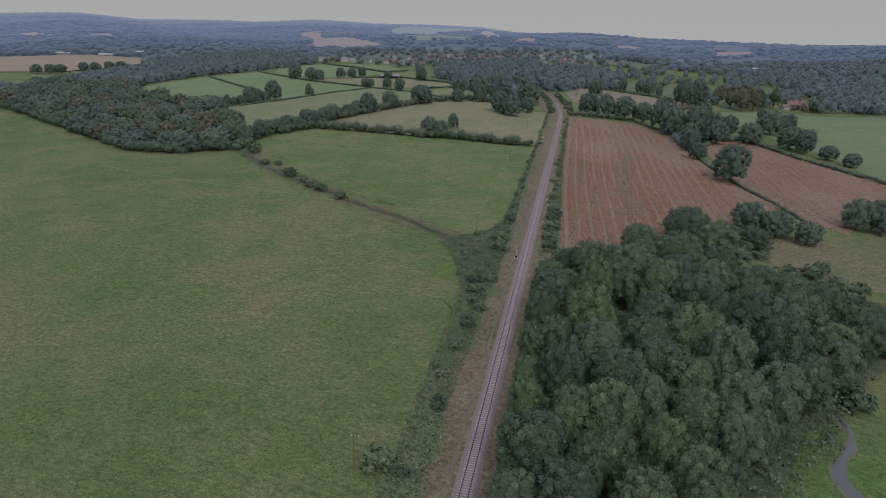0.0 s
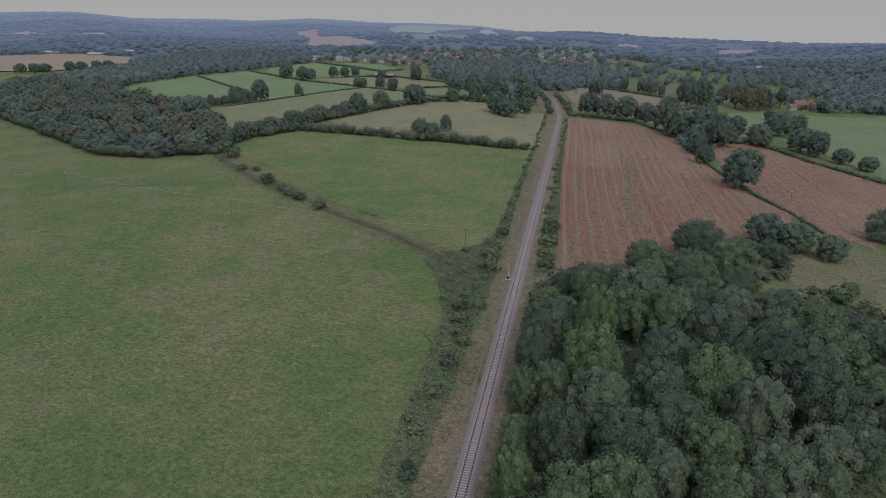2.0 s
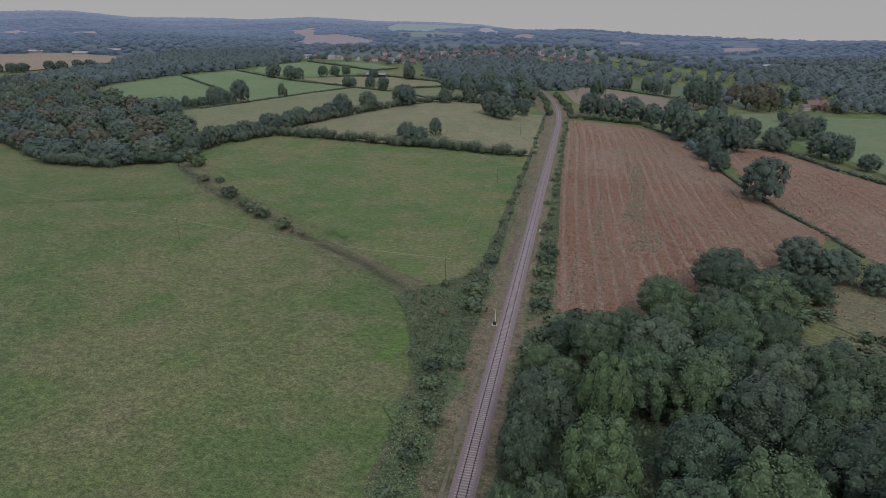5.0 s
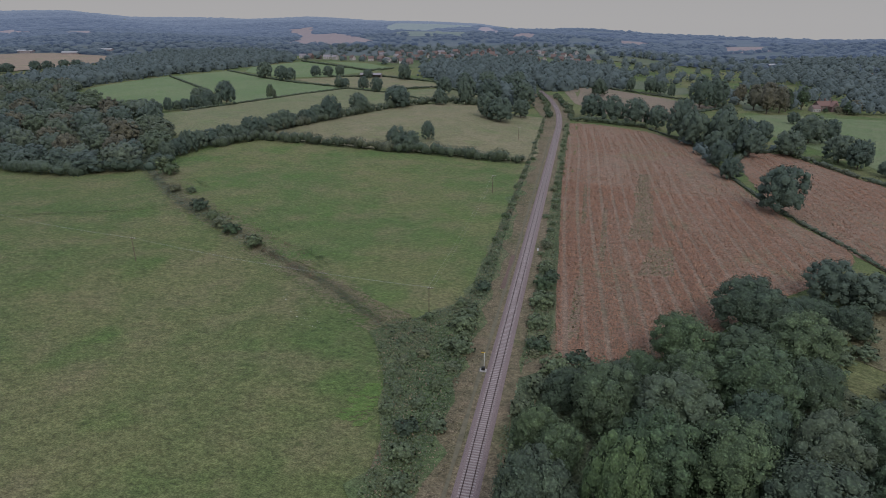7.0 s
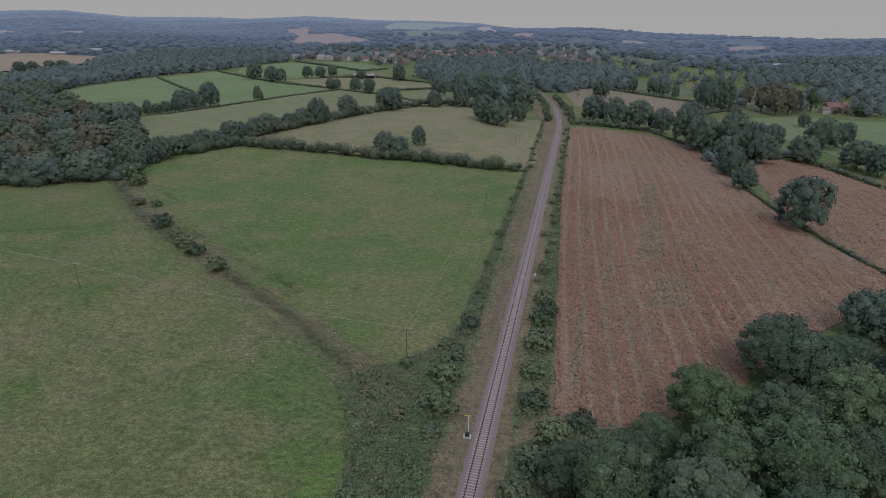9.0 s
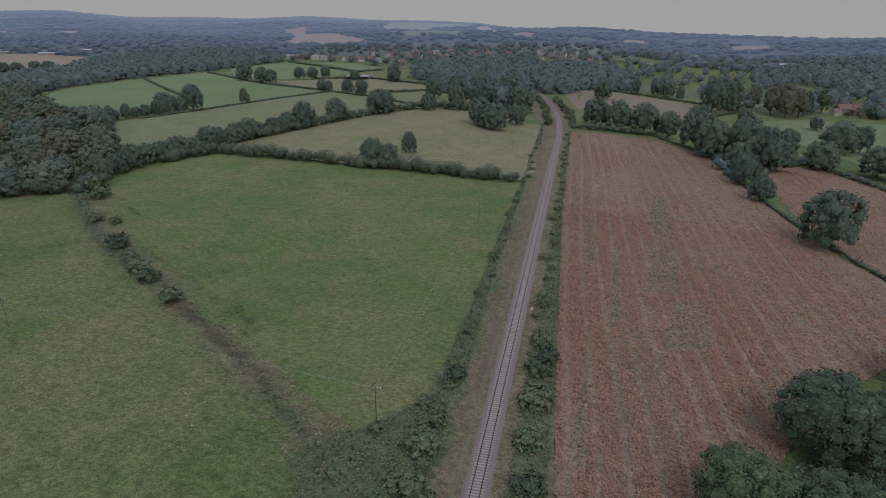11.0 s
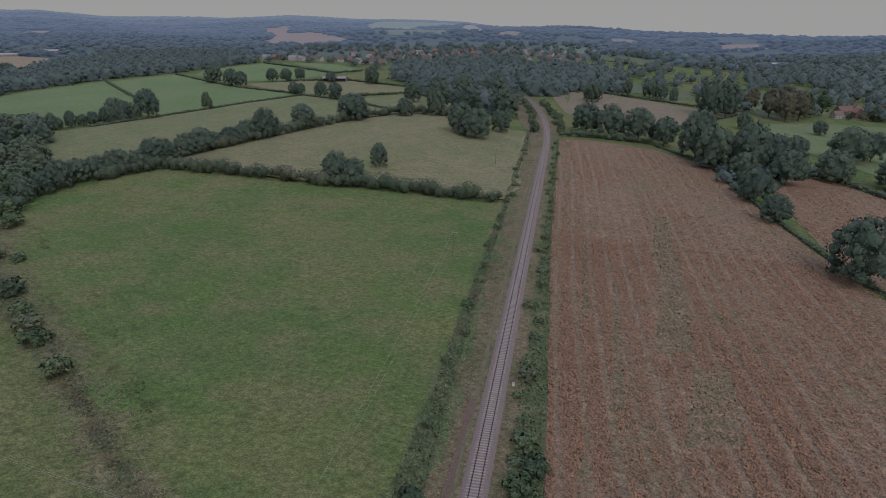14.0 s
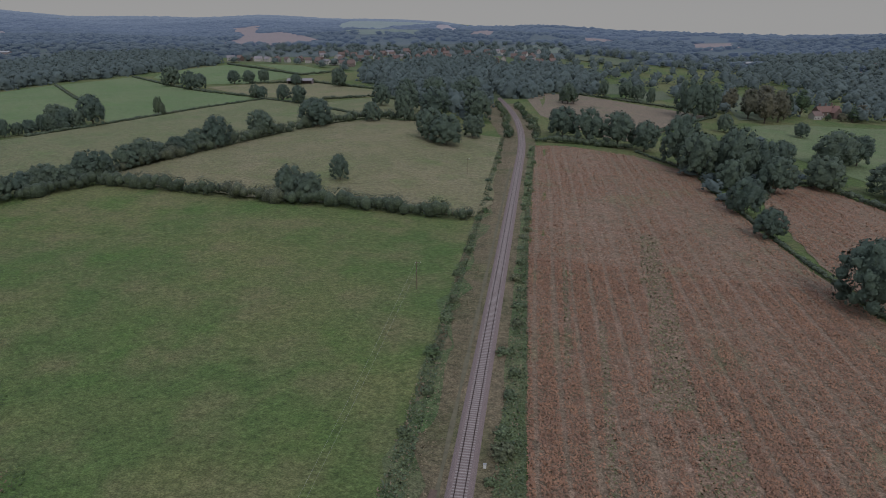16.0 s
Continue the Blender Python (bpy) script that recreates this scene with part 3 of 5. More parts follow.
# the wood beside the line, tree by tree
WOOD_NORTH = [(39, 207, 15.5, 13.5), (58, 229, 18.5, 17), (64, 211, 16, 15), (63, 198, 13, 13), (21, 179, 12, 14), (33, 176, 16, 16), (50, 190, 16, 17.5), (38, 191, 13, 12.5), (25, 188, 10, 10), (15, 184, 9, 9), (29, 165, 13, 17), (40, 165, 14, 17), (11, 152, 13, 14), (22, 153, 11, 18.5), (37, 145, 13, 16.5), (50, 158, 16, 18), (10, 170, 9, 9), (14, 166, 9, 10), (52, 206, 13, 14), (30, 198, 9, 8), (47, 177, 13, 16), (57, 173, 13, 16), (69, 240, 11, 6.5), (77, 243, 12, 7.5), (84, 236, 11, 8)]
WOOD_MIDDLE = [(21, 135, 13, 18.5), (13, 127, 10, 15), (45, 134, 14, 18), (34, 130, 13, 16), (22, 121, 14, 18), (7.5, 126, 7, 11), (8.5, 111, 8, 12), (15, 109, 10, 18.5), (8.5, 100, 8, 13), (27, 112, 13, 17), (36, 120, 13, 17), (41, 113, 12, 18), (50, 124, 13, 18), (62, 145, 16, 18), (56, 149, 13, 17), (64, 133, 14, 18), (67, 125, 10, 15), (59, 118, 12, 16), (17, 97, 10, 16), (24, 98, 13, 17), (31, 104, 10, 15), (40, 101, 10, 16), (49, 109, 12, 16), (9, 140, 9, 12)]
WOOD_SOUTH = [(46, 98, 10, 15), (52, 104, 8, 13), (58, 112, 7, 12), (11, 87, 13, 16), (9, 75, 9, 13), (17, 77, 10, 15), (24, 87, 10, 15), (33, 91, 10, 15), (38, 87, 10, 15), (29, 79, 11, 15), (39, 80, 10, 15), (42, 87, 9, 13), (17, 68, 9, 14), (20, 84, 8, 14), (34, 72, 11, 14), (40, 77, 9, 12), (8.5, 66, 8, 12), (25, 68, 10, 14)]
WOOD_EAST = [(74, 156, 14, 16), (80, 148, 12, 14), (78, 138, 10, 12), (90, 155, 13, 14), (85, 171, 14, 14), (76, 171, 14, 15), (65, 165, 12, 16), (70, 183, 12, 13), (92, 168, 11, 11), (100, 172, 12, 10), (68, 148, 12, 16), (74, 190, 10, 10), (81, 186, 11, 10), (98, 160, 10, 9)]
rng = np.random.default_rng(11)
near_kinds = [
    tree_kind("oak_tree", "dense dark green broadleaf tree crowded in a wood", M_TREE, 1, 6.5, 16, 1.5, 58, 4900, 0.37, 0.35, ICO1, "trees of the wood"),
    tree_kind("oak_tree", "dense dark green broadleaf tree crowded in a wood", M_TREE, 2, 6.5, 16, 1.5, 66, 4900, 0.37, 0.35, ICO1, "trees of the wood"),
    tree_kind("ash_tree", "tall green broadleaf tree with layered boughs in a wood", M_TREE, 3, 6.5, 16, 1.5, 74, 4900, 0.37, 0.35, ICO1, "trees of the wood"),
    tree_kind("willow_tree", "grey-green willow with feathery foliage in a wood", M_WILLOW, 4, 6.5, 16, 1.5, 80, 4900, 0.37, 0.35, ICO1, "trees of the wood"),
    tree_kind("lime_tree", "light fresh green tree standing out in a wood", M_LIME, 5, 6.5, 16, 1.5, 62, 4900, 0.37, 0.35, ICO1, "trees of the wood"),
]
spots = []
for i, (x, y, w, h) in enumerate(WOOD_NORTH + WOOD_MIDDLE + WOOD_SOUTH + WOOD_EAST):
    kind = (0, 1, 2, 0, 1, 3, 2, 0)[i % 8]
    if (x, y) in ((22, 153), (21, 135), (8.5, 100), (33, 91)):
        kind = 4
    if x > 45 and y < 122:
        kind = 3
    spots.append((x, y, w * rng.uniform(0.88, 1.06), h * rng.uniform(0.92, 1.14), kind))
plant(near_kinds, spots, rng)

# trees that stand in fields and hedges
FIELD_KINDS = [
    tree_kind("field_oak", "broad dark green oak standing in a hedgerow", M_FIELDTREE, 21, 8, 15, 0.8, 50, 1250, 0.66, 0.45, ICO1, "hedgerow trees"),
    tree_kind("field_oak", "broad dark green oak standing in a hedgerow", M_FIELDTREE, 22, 8, 15, 0.9, 56, 1250, 0.66, 0.45, ICO1, "hedgerow trees"),
    tree_kind("field_tree", "rounded dark green tree at a field edge", M_FIELDTREE, 23, 8, 15, 0.6, 60, 1250, 0.66, 0.4, ICO1, "hedgerow trees"),
    tree_kind("field_tree", "rounded dark green tree at a field edge", M_FIELDTREE, 24, 8, 15, 0.4, 48, 1250, 0.66, 0.4, ICO1, "hedgerow trees"),
]
TREES_LEFT = [(-264.5, 526, 16, 18.5), (-283, 522, 21, 13), (-342, 735, 18, 18), (-306, 714, 24, 16), (-291, 761, 13, 13), (-277, 764, 12, 13), (-268, 779, 12, 13), (-221, 666, 16, 11), (-194, 653, 10.6, 13), (-176, 640, 11.4, 14), (-182, 757, 15, 17), (-155, 477, 15, 16), (-146, 509, 16, 14.5), (-127, 545, 21, 17), (-98, 568, 11.4, 12.5), (-81, 402, 19, 12.7), (-73, 427, 8.2, 11), (-228, 764, 12, 10), (-78, 574, 13, 18), (-41.6, 517, 20, 17), (-30, 545, 14, 14), (-62, 600, 23, 18.6), (-50, 653, 26, 20)]
TREES_CENTRE = [(-33, 605, 20, 18), (-52, 524, 17, 16), (-110, 640, 14, 14), (-95, 660, 16, 16), (-85, 615, 18, 17), (-72, 655, 20, 18), (-47, 690, 18, 18), (31, 714, 15, 15), (65, 771, 10, 14), (91, 776, 22, 14), (105, 756, 8, 12.5), (122, 690, 22, 25), (138, 700, 22, 24), (56, 812, 16, 9), (23, 562, 19, 16), (37, 553, 19, 17), (54, 549, 22, 17), (68, 540, 16, 15)]
TREES_RIGHT = [(80, 508, 21, 23), (85, 488, 18, 19), (101, 485, 20, 22), (115, 493, 17, 17), (114, 469, 16, 15), (133, 520, 14, 14), (136, 635, 11, 11), (90, 431, 14, 13), (90, 403, 10.6, 10), (98.4, 349, 19.5, 18), (141, 486, 18, 14), (171, 546, 22, 17), (186, 554, 15, 15), (168, 483, 19, 14.6), (173, 468, 15, 15), (105, 505, 16, 20), (188, 640, 11, 9), (92, 258, 22, 11), (108, 252, 11, 8), (142, 282, 20, 12), (152, 296, 14, 10), (183, 452, 13, 9), (192, 436, 12, 8), (95, 470, 14, 12)]
field_spots = []
for trees, rise in ((TREES_LEFT, 1.08), (TREES_CENTRE, 1.22), (TREES_RIGHT, 1.22)):
    for i, (x, y, w, h) in enumerate(trees):
        h = h * rise
        if w > 1.25 * h:
            field_spots += [(x - 0.22 * w, y + 1.5, w * 0.66, h, i % 4), (x + 0.24 * w, y - 1.5, w * 0.6, h * 0.88, (i + 1) % 4)]
        else:
            field_spots.append((x, y, w, h, i % 4))
for x, y in ((-702, 701), (-686, 707), (-673, 711), (-670, 749), (-655, 753), (-649, 774), (-634, 779), (-539, 686)):
    field_spots.append((x, y, 15, 13, int(abs(x)) % 4))

# the wood at the far side of the meadow, and the tree belt that leaves it
LEFT_WOOD = [(-470, 434), (-402, 400), (-332, 363), (-255, 320), (-225, 320), (-196, 336), (-211, 376), (-272, 447), (-320, 480), (-375, 492), (-420, 530), (-470, 600), (-560, 560)]
pts = spaced(rng, sow(rng, LEFT_WOOD, 1500), 13)
wood_spots = [(x, y, rng.uniform(13.5, 18.5), rng.uniform(9, 15.5), int(rng.choice([0, 1, 0, 1, 0, 2, 2, 3]))) for x, y in pts]
for x, y in along([(-194, 356), (-192, 374), (-189, 392), (-178, 414), (-168, 440), (-156, 468)], 7.0):
    field_spots.append((x + rng.normal(0, 1.5) - 4, y + rng.normal(0, 1.5), rng.uniform(9, 14), rng.uniform(8.5, 13.0), int(rng.integers(4))))
for x, y in along([(-312, 462), (-294, 477), (-284, 490), (-274, 505), (-268, 516)], 5.5):
    field_spots.append((x + rng.normal(0, 1), y + rng.normal(0, 1), rng.uniform(5.5, 8.5), rng.uniform(5, 11), int(rng.integers(4))))
for x, y in along([(-297, 416), (-299, 437), (-293, 458), (-288, 476), (-277, 493), (-271, 515)], 11.0):
    field_spots.append((x + rng.normal(0, 3), y, rng.uniform(8, 11), rng.uniform(7, 11), int(rng.integers(4))))
plant(FIELD_KINDS, field_spots, rng)
wood_kinds = [
    tree_kind("woodland_oak", "broad dark green oak crowded at the wood edge", M_OAKWOOD, 27, 8, 15, 0.3, 34, 420, 1.1, 0.4, ICO1, "trees of the far wood"),
    tree_kind("woodland_oak", "broad dark green oak crowded at the wood edge", M_OAKWOOD, 28, 8, 15, 0.3, 38, 420, 1.1, 0.4, ICO1, "trees of the far wood"),
    tree_kind("sallow_tree", "grey-green spreading sallow in the far wood", M_WILLOW, 25, 8, 14, 0.3, 38, 420, 1.1, 0.4, ICO1, "trees of the far wood"),
    tree_kind("thorn_tree", "russet-tinged thorn tree in the far wood", M_RUSSET, 26, 8, 14, 0.3, 34, 420, 1.1, 0.4, ICO1, "trees of the far wood"),
]
wood_spots += [(-252, 575, 7, 13, 2), (-246, 571, 4, 9, 2)]
plant(wood_kinds, wood_spots, rng)

# a fallen-in dead tree at the edge of the far wood
def dead_tree(x, y):
    rng = np.random.default_rng(92)
    root = tagged(new("dead_tree"), "bare bleached dead tree leaning among green bushes", "tree")
    part("trunk", tube_bm([(0, 0, -0.5), (0.3, -0.1, 3), (0.9, -0.2, 5.5), (1.2, -0.1, 7)], [0.4, 0.32, 0.22, 0.12], 8), M_DEAD, root)
    for i in range(9):
        a, z = i * 0.9 - 3.6, rng.uniform(2.5, 6)
        d = Vector((math.cos(a), 0.5 * math.sin(a) - 0.3, rng.uniform(0.15, 0.6)))
        long_ = rng.uniform(3, 5.5)
        p0 = Vector((0.15 * z, -0.1, z))
        bm = tube_bm([p0, p0 + d * long_ * 0.5 + Vector((0, 0, 0.3)), p0 + d * long_], [0.2, 0.13, 0.05], 5)
        for k in (0.45, 0.7):
            q = p0 + d * long_ * k
            e = Vector((d.x + rng.uniform(-0.7, 0.7), d.y, d.z + rng.uniform(-0.1, 0.8)))
            tube_bm([q, q + e * 1.0, q + e * 1.9], [0.09, 0.06, 0.025], 4, bm)
        part("limb", bm, M_DEAD, root)
    root.matrix_basis = pose(x, y, float(gz(x, y)) + 3.0)


dead_tree(-212, 350)

# conifers and russet trees round the red house
park_kinds = [
    tree_kind("park_tree", "tall russet-green tree in the grounds of a house", M_RUSSET, 31, 7, 24, 2, 34, 1000, 0.8, 0.5, ICO2, "trees of the park", 0.35),
    tree_kind("conifer", "tall dark narrow conifer beside a red house", M_TREE, 32, 4, 24, 1, 34, 900, 0.7, 0.4, ICO2, "trees of the park", 0.6),
]
plant(park_kinds, [(182, 696, 17, 25, 0), (196, 708, 17, 27, 0), (175, 714, 16, 26, 0), (190, 732, 20, 28, 0), (228, 751, 13, 25, 1), (206, 724, 12, 24, 1), (31, 712, 8, 15, 1), (27, 716, 8, 14, 1), (36, 715, 8, 14, 1), (168, 745, 15, 22, 0), (267, 744, 9, 14, 1), (212, 738, 9, 20, 1), (276, 752, 14, 15, 0), (258, 743, 8, 8, 0), (268, 748, 10, 9, 0), (247, 742, 6, 6, 1)], rng)


# ---- hedges and thickets ----
M_HEDGE = leaf_material("hedge_leaves", [(0.078, 0.104, 0.066), (0.090, 0.116, 0.070), (0.082, 0.112, 0.072), (0.104, 0.118, 0.076)], sheen=0.10)


def lump(x, y, s):
    return (np.sin(x * 1.7 / s + 1.1) * np.sin(y * 1.9 / s + 0.3) + np.sin((x + y) * 1.1 / s + 2.0) * np.sin((x - y) * 1.3 / s)) * 0.5


def hedge(path, wide, high, label, density=7.0, leaf=0.55, material=None, name="hedge"):
    """A row of bushes grown into one another, uneven in height."""
    rng = np.random.default_rng(int(abs(path[0][0]) * 3 + abs(path[0][1])))
    ring = along(path, wide * 0.42)
    c, r = [], []
    for k, (x, y) in enumerate(ring):
        t = unit(ring[min(k + 1, len(ring) - 1)] - ring[max(k - 1, 0)])
        off = rng.normal(0, wide * 0.10)
        size = wide * rng.uniform(0.30, 0.62) * (1 + 0.34 * float(lump(x, y, 6)))
        px, py = x + t[1] * off, y - t[0] * off
        c.append((px, py, float(gz(px, py)) + high * rng.uniform(0.28, 0.64)))
        r.append(size)
    c, r = np.array(c), np.array(r)
    count = int(len(ring) * wide * 0.42 * density * (wide + high) / 5)
    root = tagged(new(name), label, "hedge", "field hedges")
    root.location = (*path[0], float(gz(*path[0])))
    size = 12
    for k in range(0, len(r), size):
        cs, rs = c[k:k + size] - np.array(root.location[:]), r[k:k + size]
        v, q, t, n = boughs(rng, cs, rs, np.array([1, 1, high / wide]), max(20, int(count * len(rs) / len(r))), leaf, ICO1, -99)
        part("hedge_section", mesh_of("hedge_section", v, q.tolist() + t.tolist(), material or M_HEDGE, n), None, root)
    return root


def thicket(name, poly, per_m2, high, leaf, material, label, category="scrub", lumps=4.0, upright=0.0):
    """Low growth over an area, in uneven mounds."""
    rng = np.random.default_rng(len(name) + int(abs(poly[0][0]) * 5))
    a = np.array(poly)
    area = 0.5 * abs(np.dot(a[:, 0], np.roll(a[:, 1], 1)) - np.dot(a[:, 1], np.roll(a[:, 0], 1)))
    p = sow(rng, poly, int(area * per_m2))
    w = 0.55 + 0.45 * lump(p[:, 0], p[:, 1], lumps) + 0.25 * lump(p[:, 0] + 7, p[:, 1] - 3, lumps / 2.7)
    keep = w > rng.uniform(-0.15, 0.3, len(w))
    p, w = p[keep], w[keep]
    z = gz(p[:, 0], p[:, 1]) + 0.15 + high * np.clip(w, 0.05, None) * rng.uniform(0.8, 1.05, len(p))
    out = unit(np.stack([rng.normal(0, 0.35, len(p)), rng.normal(0, 0.35, len(p)) - 0.4 * upright, np.ones(len(p))], 1))
    v, f, n = sprays(rng, np.stack([p[:, 0], p[:, 1], z], 1), out, leaf)
    return tagged(new(name, mesh_of(name, v, f, material, n)), label, category, kind="stuff")


hedge([(-188, 386), (-172, 409), (-124, 403), (-84, 397), (-48, 396.5), (-14, 394)], 5.6, 6.2, "thick uncut green hedge between two pastures", 18, 0.5)
hedge([(-190, 392), (-179, 416), (-167, 443), (-156, 469), (-141, 514), (-126, 550), (-100, 581), (-62, 572)], 6.5, 6.6, "tall overgrown hedge with trees in it", 12)
hedge([(-470, 432), (-402, 398), (-332, 361), (-256, 318), (-226, 317), (-196, 333), (-190, 346)], 8.0, 6.5, "bushy shaded edge of a wood beside the meadow", 11, 0.65, M_FIELDTREE)
hedge([(-276, 486), (-258, 535), (-236, 607), (-214, 660), (-166, 636), (-104, 584)], 2.6, 2.0, "low trimmed hedge between pastures", 6)
hedge([(-461, 727), (-396, 665), (-330, 604), (-300, 560)], 2.8, 2.4, "low trimmed hedge between bright pastures", 5)
hedge([(-431, 804), (-344, 736), (-292, 701), (-221, 668)], 2.8, 2.4, "low trimmed hedge between bright pastures", 5)
hedge([(-399, 955), (-330, 905), (-256, 845), (-232, 880)], 3.5, 3.0, "far trimmed hedge beside a green pasture", 4, 0.8)
hedge([(-275, 764), (-221, 786), (-143, 740), (-124, 696)], 3.0, 2.6, "far hedge beside a barn", 4, 0.8)
hedge([(-166, 668), (-124, 694), (-72, 632)], 3.0, 2.6, "far hedge between pastures", 5, 0.7)
hedge([(63, 535), (86, 496), (88, 454), (93, 395), (101, 345), (113, 306), (117, 286)], 2.2, 1.6, "low hedge along the edge of a crop field", 8, 0.5)
hedge([(103, 451), (116, 484), (142, 494), (163, 442), (194, 390)], 4.0, 3.0, "rough hedge behind a russet crop field", 6, 0.6)
hedge([(64, 566), (110, 650), (148, 706), (120, 740), (45, 780)], 3.0, 2.4, "hedge along a stubble field", 5, 0.8)
hedge([(8, 540), (30, 545), (60, 540)], 5.0, 4.0, "thick hedge at the end of a crop field", 8, 0.6)

thicket("bramble_thicket", [(-17, 165), (-23, 186), (-31, 203), (-30, 210), (-22, 214), (-13, 226), (-9, 232), (-7, 205), (-7.5, 165)], 9, 0.9, 0.40, M_SCRUB, "green bramble and nettle thicket in the field corner", "bramble", 3.5)
thicket("lineside_scrub", [(-14, 60), (-15, 105), (-16.5, 150), (-17, 166), (-8.5, 166), (-7.5, 150), (-8, 110), (-8, 60)], 9, 0.8, 0.40, M_SCRUB, "low green scrub and nettles beside the railway verge", "scrub", 3.0)
thicket("lineside_scrub", [(-13, 226), (-12.2, 270), (-12, 320), (-9.2, 320), (-8.6, 270), (-7.4, 228)], 9, 0.8, 0.42, M_SCRUB, "low green scrub along the field fence", "scrub", 3.0)
thicket("lineside_scrub", [(-12, 320), (-12, 412), (-13.5, 545), (-11, 545), (-9.6, 412), (-9.4, 320)], 6, 0.8, 0.45, M_SCRUB, "low patchy green scrub along the field fence", "scrub", 4.0)
thicket("lineside_scrub", [(4.6, 196), (11, 204), (10.4, 240), (9.2, 300), (7.4, 380), (7, 528), (5.6, 528), (5.4, 380), (5.2, 300), (4.6, 230)], 7, 0.7, 0.42, M_LINESIDE, "green scrub between the railway and a crop field", "scrub", 3.0)
thicket("dry_stalks", [(-15, 60), (-17, 166), (-31, 204), (-13, 226), (-12, 392), (-13, 540), (-6, 540), (-4.5, 300), (-4, 60)], 2.0, 0.6, 0.34, M_STRAW, "straw-coloured dry stalks in the lineside verge", "grass", 2.0, 0.5)
thicket("dry_stalks", [(3.6, 196), (9.5, 204), (8, 300), (6.5, 528), (3.4, 528), (3.4, 300)], 1.6, 0.6, 0.34, M_STRAW, "straw-coloured dry stalks beside the line", "grass", 2.0, 0.5)

# the ditch across the meadow
DITCH = [(-189, 333), (-159, 304), (-138.5, 287), (-122, 277.5), (-112, 271), (-94, 260), (-75, 246), (-58, 233), (-45.6, 222.5), (-36.6, 214.2), (-29, 207)]
M_BRACKEN = leaf_material("brown_docks", [(0.17, 0.120, 0.076), (0.20, 0.138, 0.090)], sheen=0.0, relief=0)
M_REED = leaf_material("tawny_grass", [(0.245, 0.212, 0.138), (0.225, 0.204, 0.126)], sheen=0.0, relief=0)
M_BANK = grass_material("bank_grass", (0.158, 0.172, 0.084), (0.190, 0.178, 0.098), (0.222, 0.190, 0.116), 0.5, 0.9)
M_DOCK = leaf_material("dock_leaves", [(0.075, 0.112, 0.046), (0.085, 0.126, 0.050)], sheen=0.0, relief=0)


def strip_growth(name, path, per_m, shift, spread, high, leaf, material, label, category="grass", patch=0.0, size=9.0, tilt=0.3):
    """Growth along a line, dense in the middle and thinning out to both sides."""
    rng = np.random.default_rng(len(name) * 13 + int(per_m))
    line = along(path, 0.5)
    k = rng.integers(0, len(line) - 1, int(len(line) * 0.5 * per_m))
    t = unit(np.gradient(line, axis=0))[k]
    off = shift + rng.normal(0, spread, len(k))
    p = line[k] + np.stack([-t[:, 1], t[:, 0]], 1) * -off[:, None] + rng.normal(0, 0.3, (len(k), 2))
    w = 0.5 + 0.5 * lump(p[:, 0], p[:, 1], size) + 0.3 * lump(p[:, 0] + 5, p[:, 1] - 4, size / 2.6)
    p = p[w > patch + rng.uniform(-0.25, 0.25, len(w))]
    z = gz(p[:, 0], p[:, 1]) + np.where(inside(p[:, 0], p[:, 1], FIELD_B), 0.28, 0.08) + high * rng.uniform(0.1, 1.0, len(p))
    out = unit(np.stack([rng.normal(0, tilt, len(p)), rng.normal(0, tilt, len(p)), np.ones(len(p))], 1))
    v, f, n = sprays(rng, np.stack([p[:, 0], p[:, 1], z], 1), out, leaf, tilt)
    return tagged(new(name, mesh_of(name, v, f, material, n)), label, category, kind="stuff")


def turf_patches(name, path, per_m, shift, spread, radius, material, label):
    """Ragged flat patches of other grass along a line, merging in the middle and scattered at the sides."""
    rng = np.random.default_rng(len(label) + int(per_m))
    line = along(path, 0.5)
    t = unit(np.gradient(line, axis=0))
    vs, fs, o = [], [], 0
    for k in rng.integers(0, len(line) - 1, int(len(line) * 0.5 * per_m)):
        off = shift + rng.normal(0, spread)
        x, y = line[k] + np.array([t[k][1], -t[k][0]]) * off + rng.normal(0, 0.4, 2)
        r = radius * rng.uniform(0.35, 1.1) * math.exp(-0.5 * ((off - shift) / (2.2 * spread)) ** 2)
        ang = np.sort(rng.uniform(0, math.tau, 9))
        rad = r * rng.uniform(0.5, 1.25, 9)
        px, py = x + 1.5 * rad * np.cos(ang), y + 0.8 * rad * np.sin(ang)
        high = 0.29 if inside(np.array([x]), np.array([y]), FIELD_B)[0] else 0.07
        vs.append(np.stack([px, py, gz(px, py) + high + rng.uniform(0, 0.02)], 1))
        fs.append(list(range(o, o + 9)))
        o += 9
    return tagged(new(name, mesh_of(name, np.concatenate(vs), fs, material)), label, "grass", kind="stuff")


WEST_DITCH, EAST_DITCH = [(x, y) for x, y in DITCH if x < -85], [(x, y) for x, y in DITCH if x > -100]
turf_patches("bank_turf", WEST_DITCH, 9, -2.5, 3.4, 1.3, M_BANK, "low tawny turf on both banks of a ditch")
turf_patches("bank_turf", EAST_DITCH, 7, 0.4, 2.8, 1.2, M_BANK, "low tawny turf on both banks of a ditch")
turf_patches("fresh_turf", [(-25, 171), (-23, 177), (-24, 184)], 12, 0.0, 2.0, 0.9, grass_material("fresh_grass_sward", (0.115, 0.190, 0.050), (0.130, 0.195, 0.057), (0.150, 0.195, 0.065), 0.6, 0.8), "bright fresh green patch of grass")
strip_growth("ditch_grass", WEST_DITCH, 80, -2.5, 3.2, 0.25, 0.32, M_REED, "tawny rough grass on both banks of a ditch", patch=0.35)
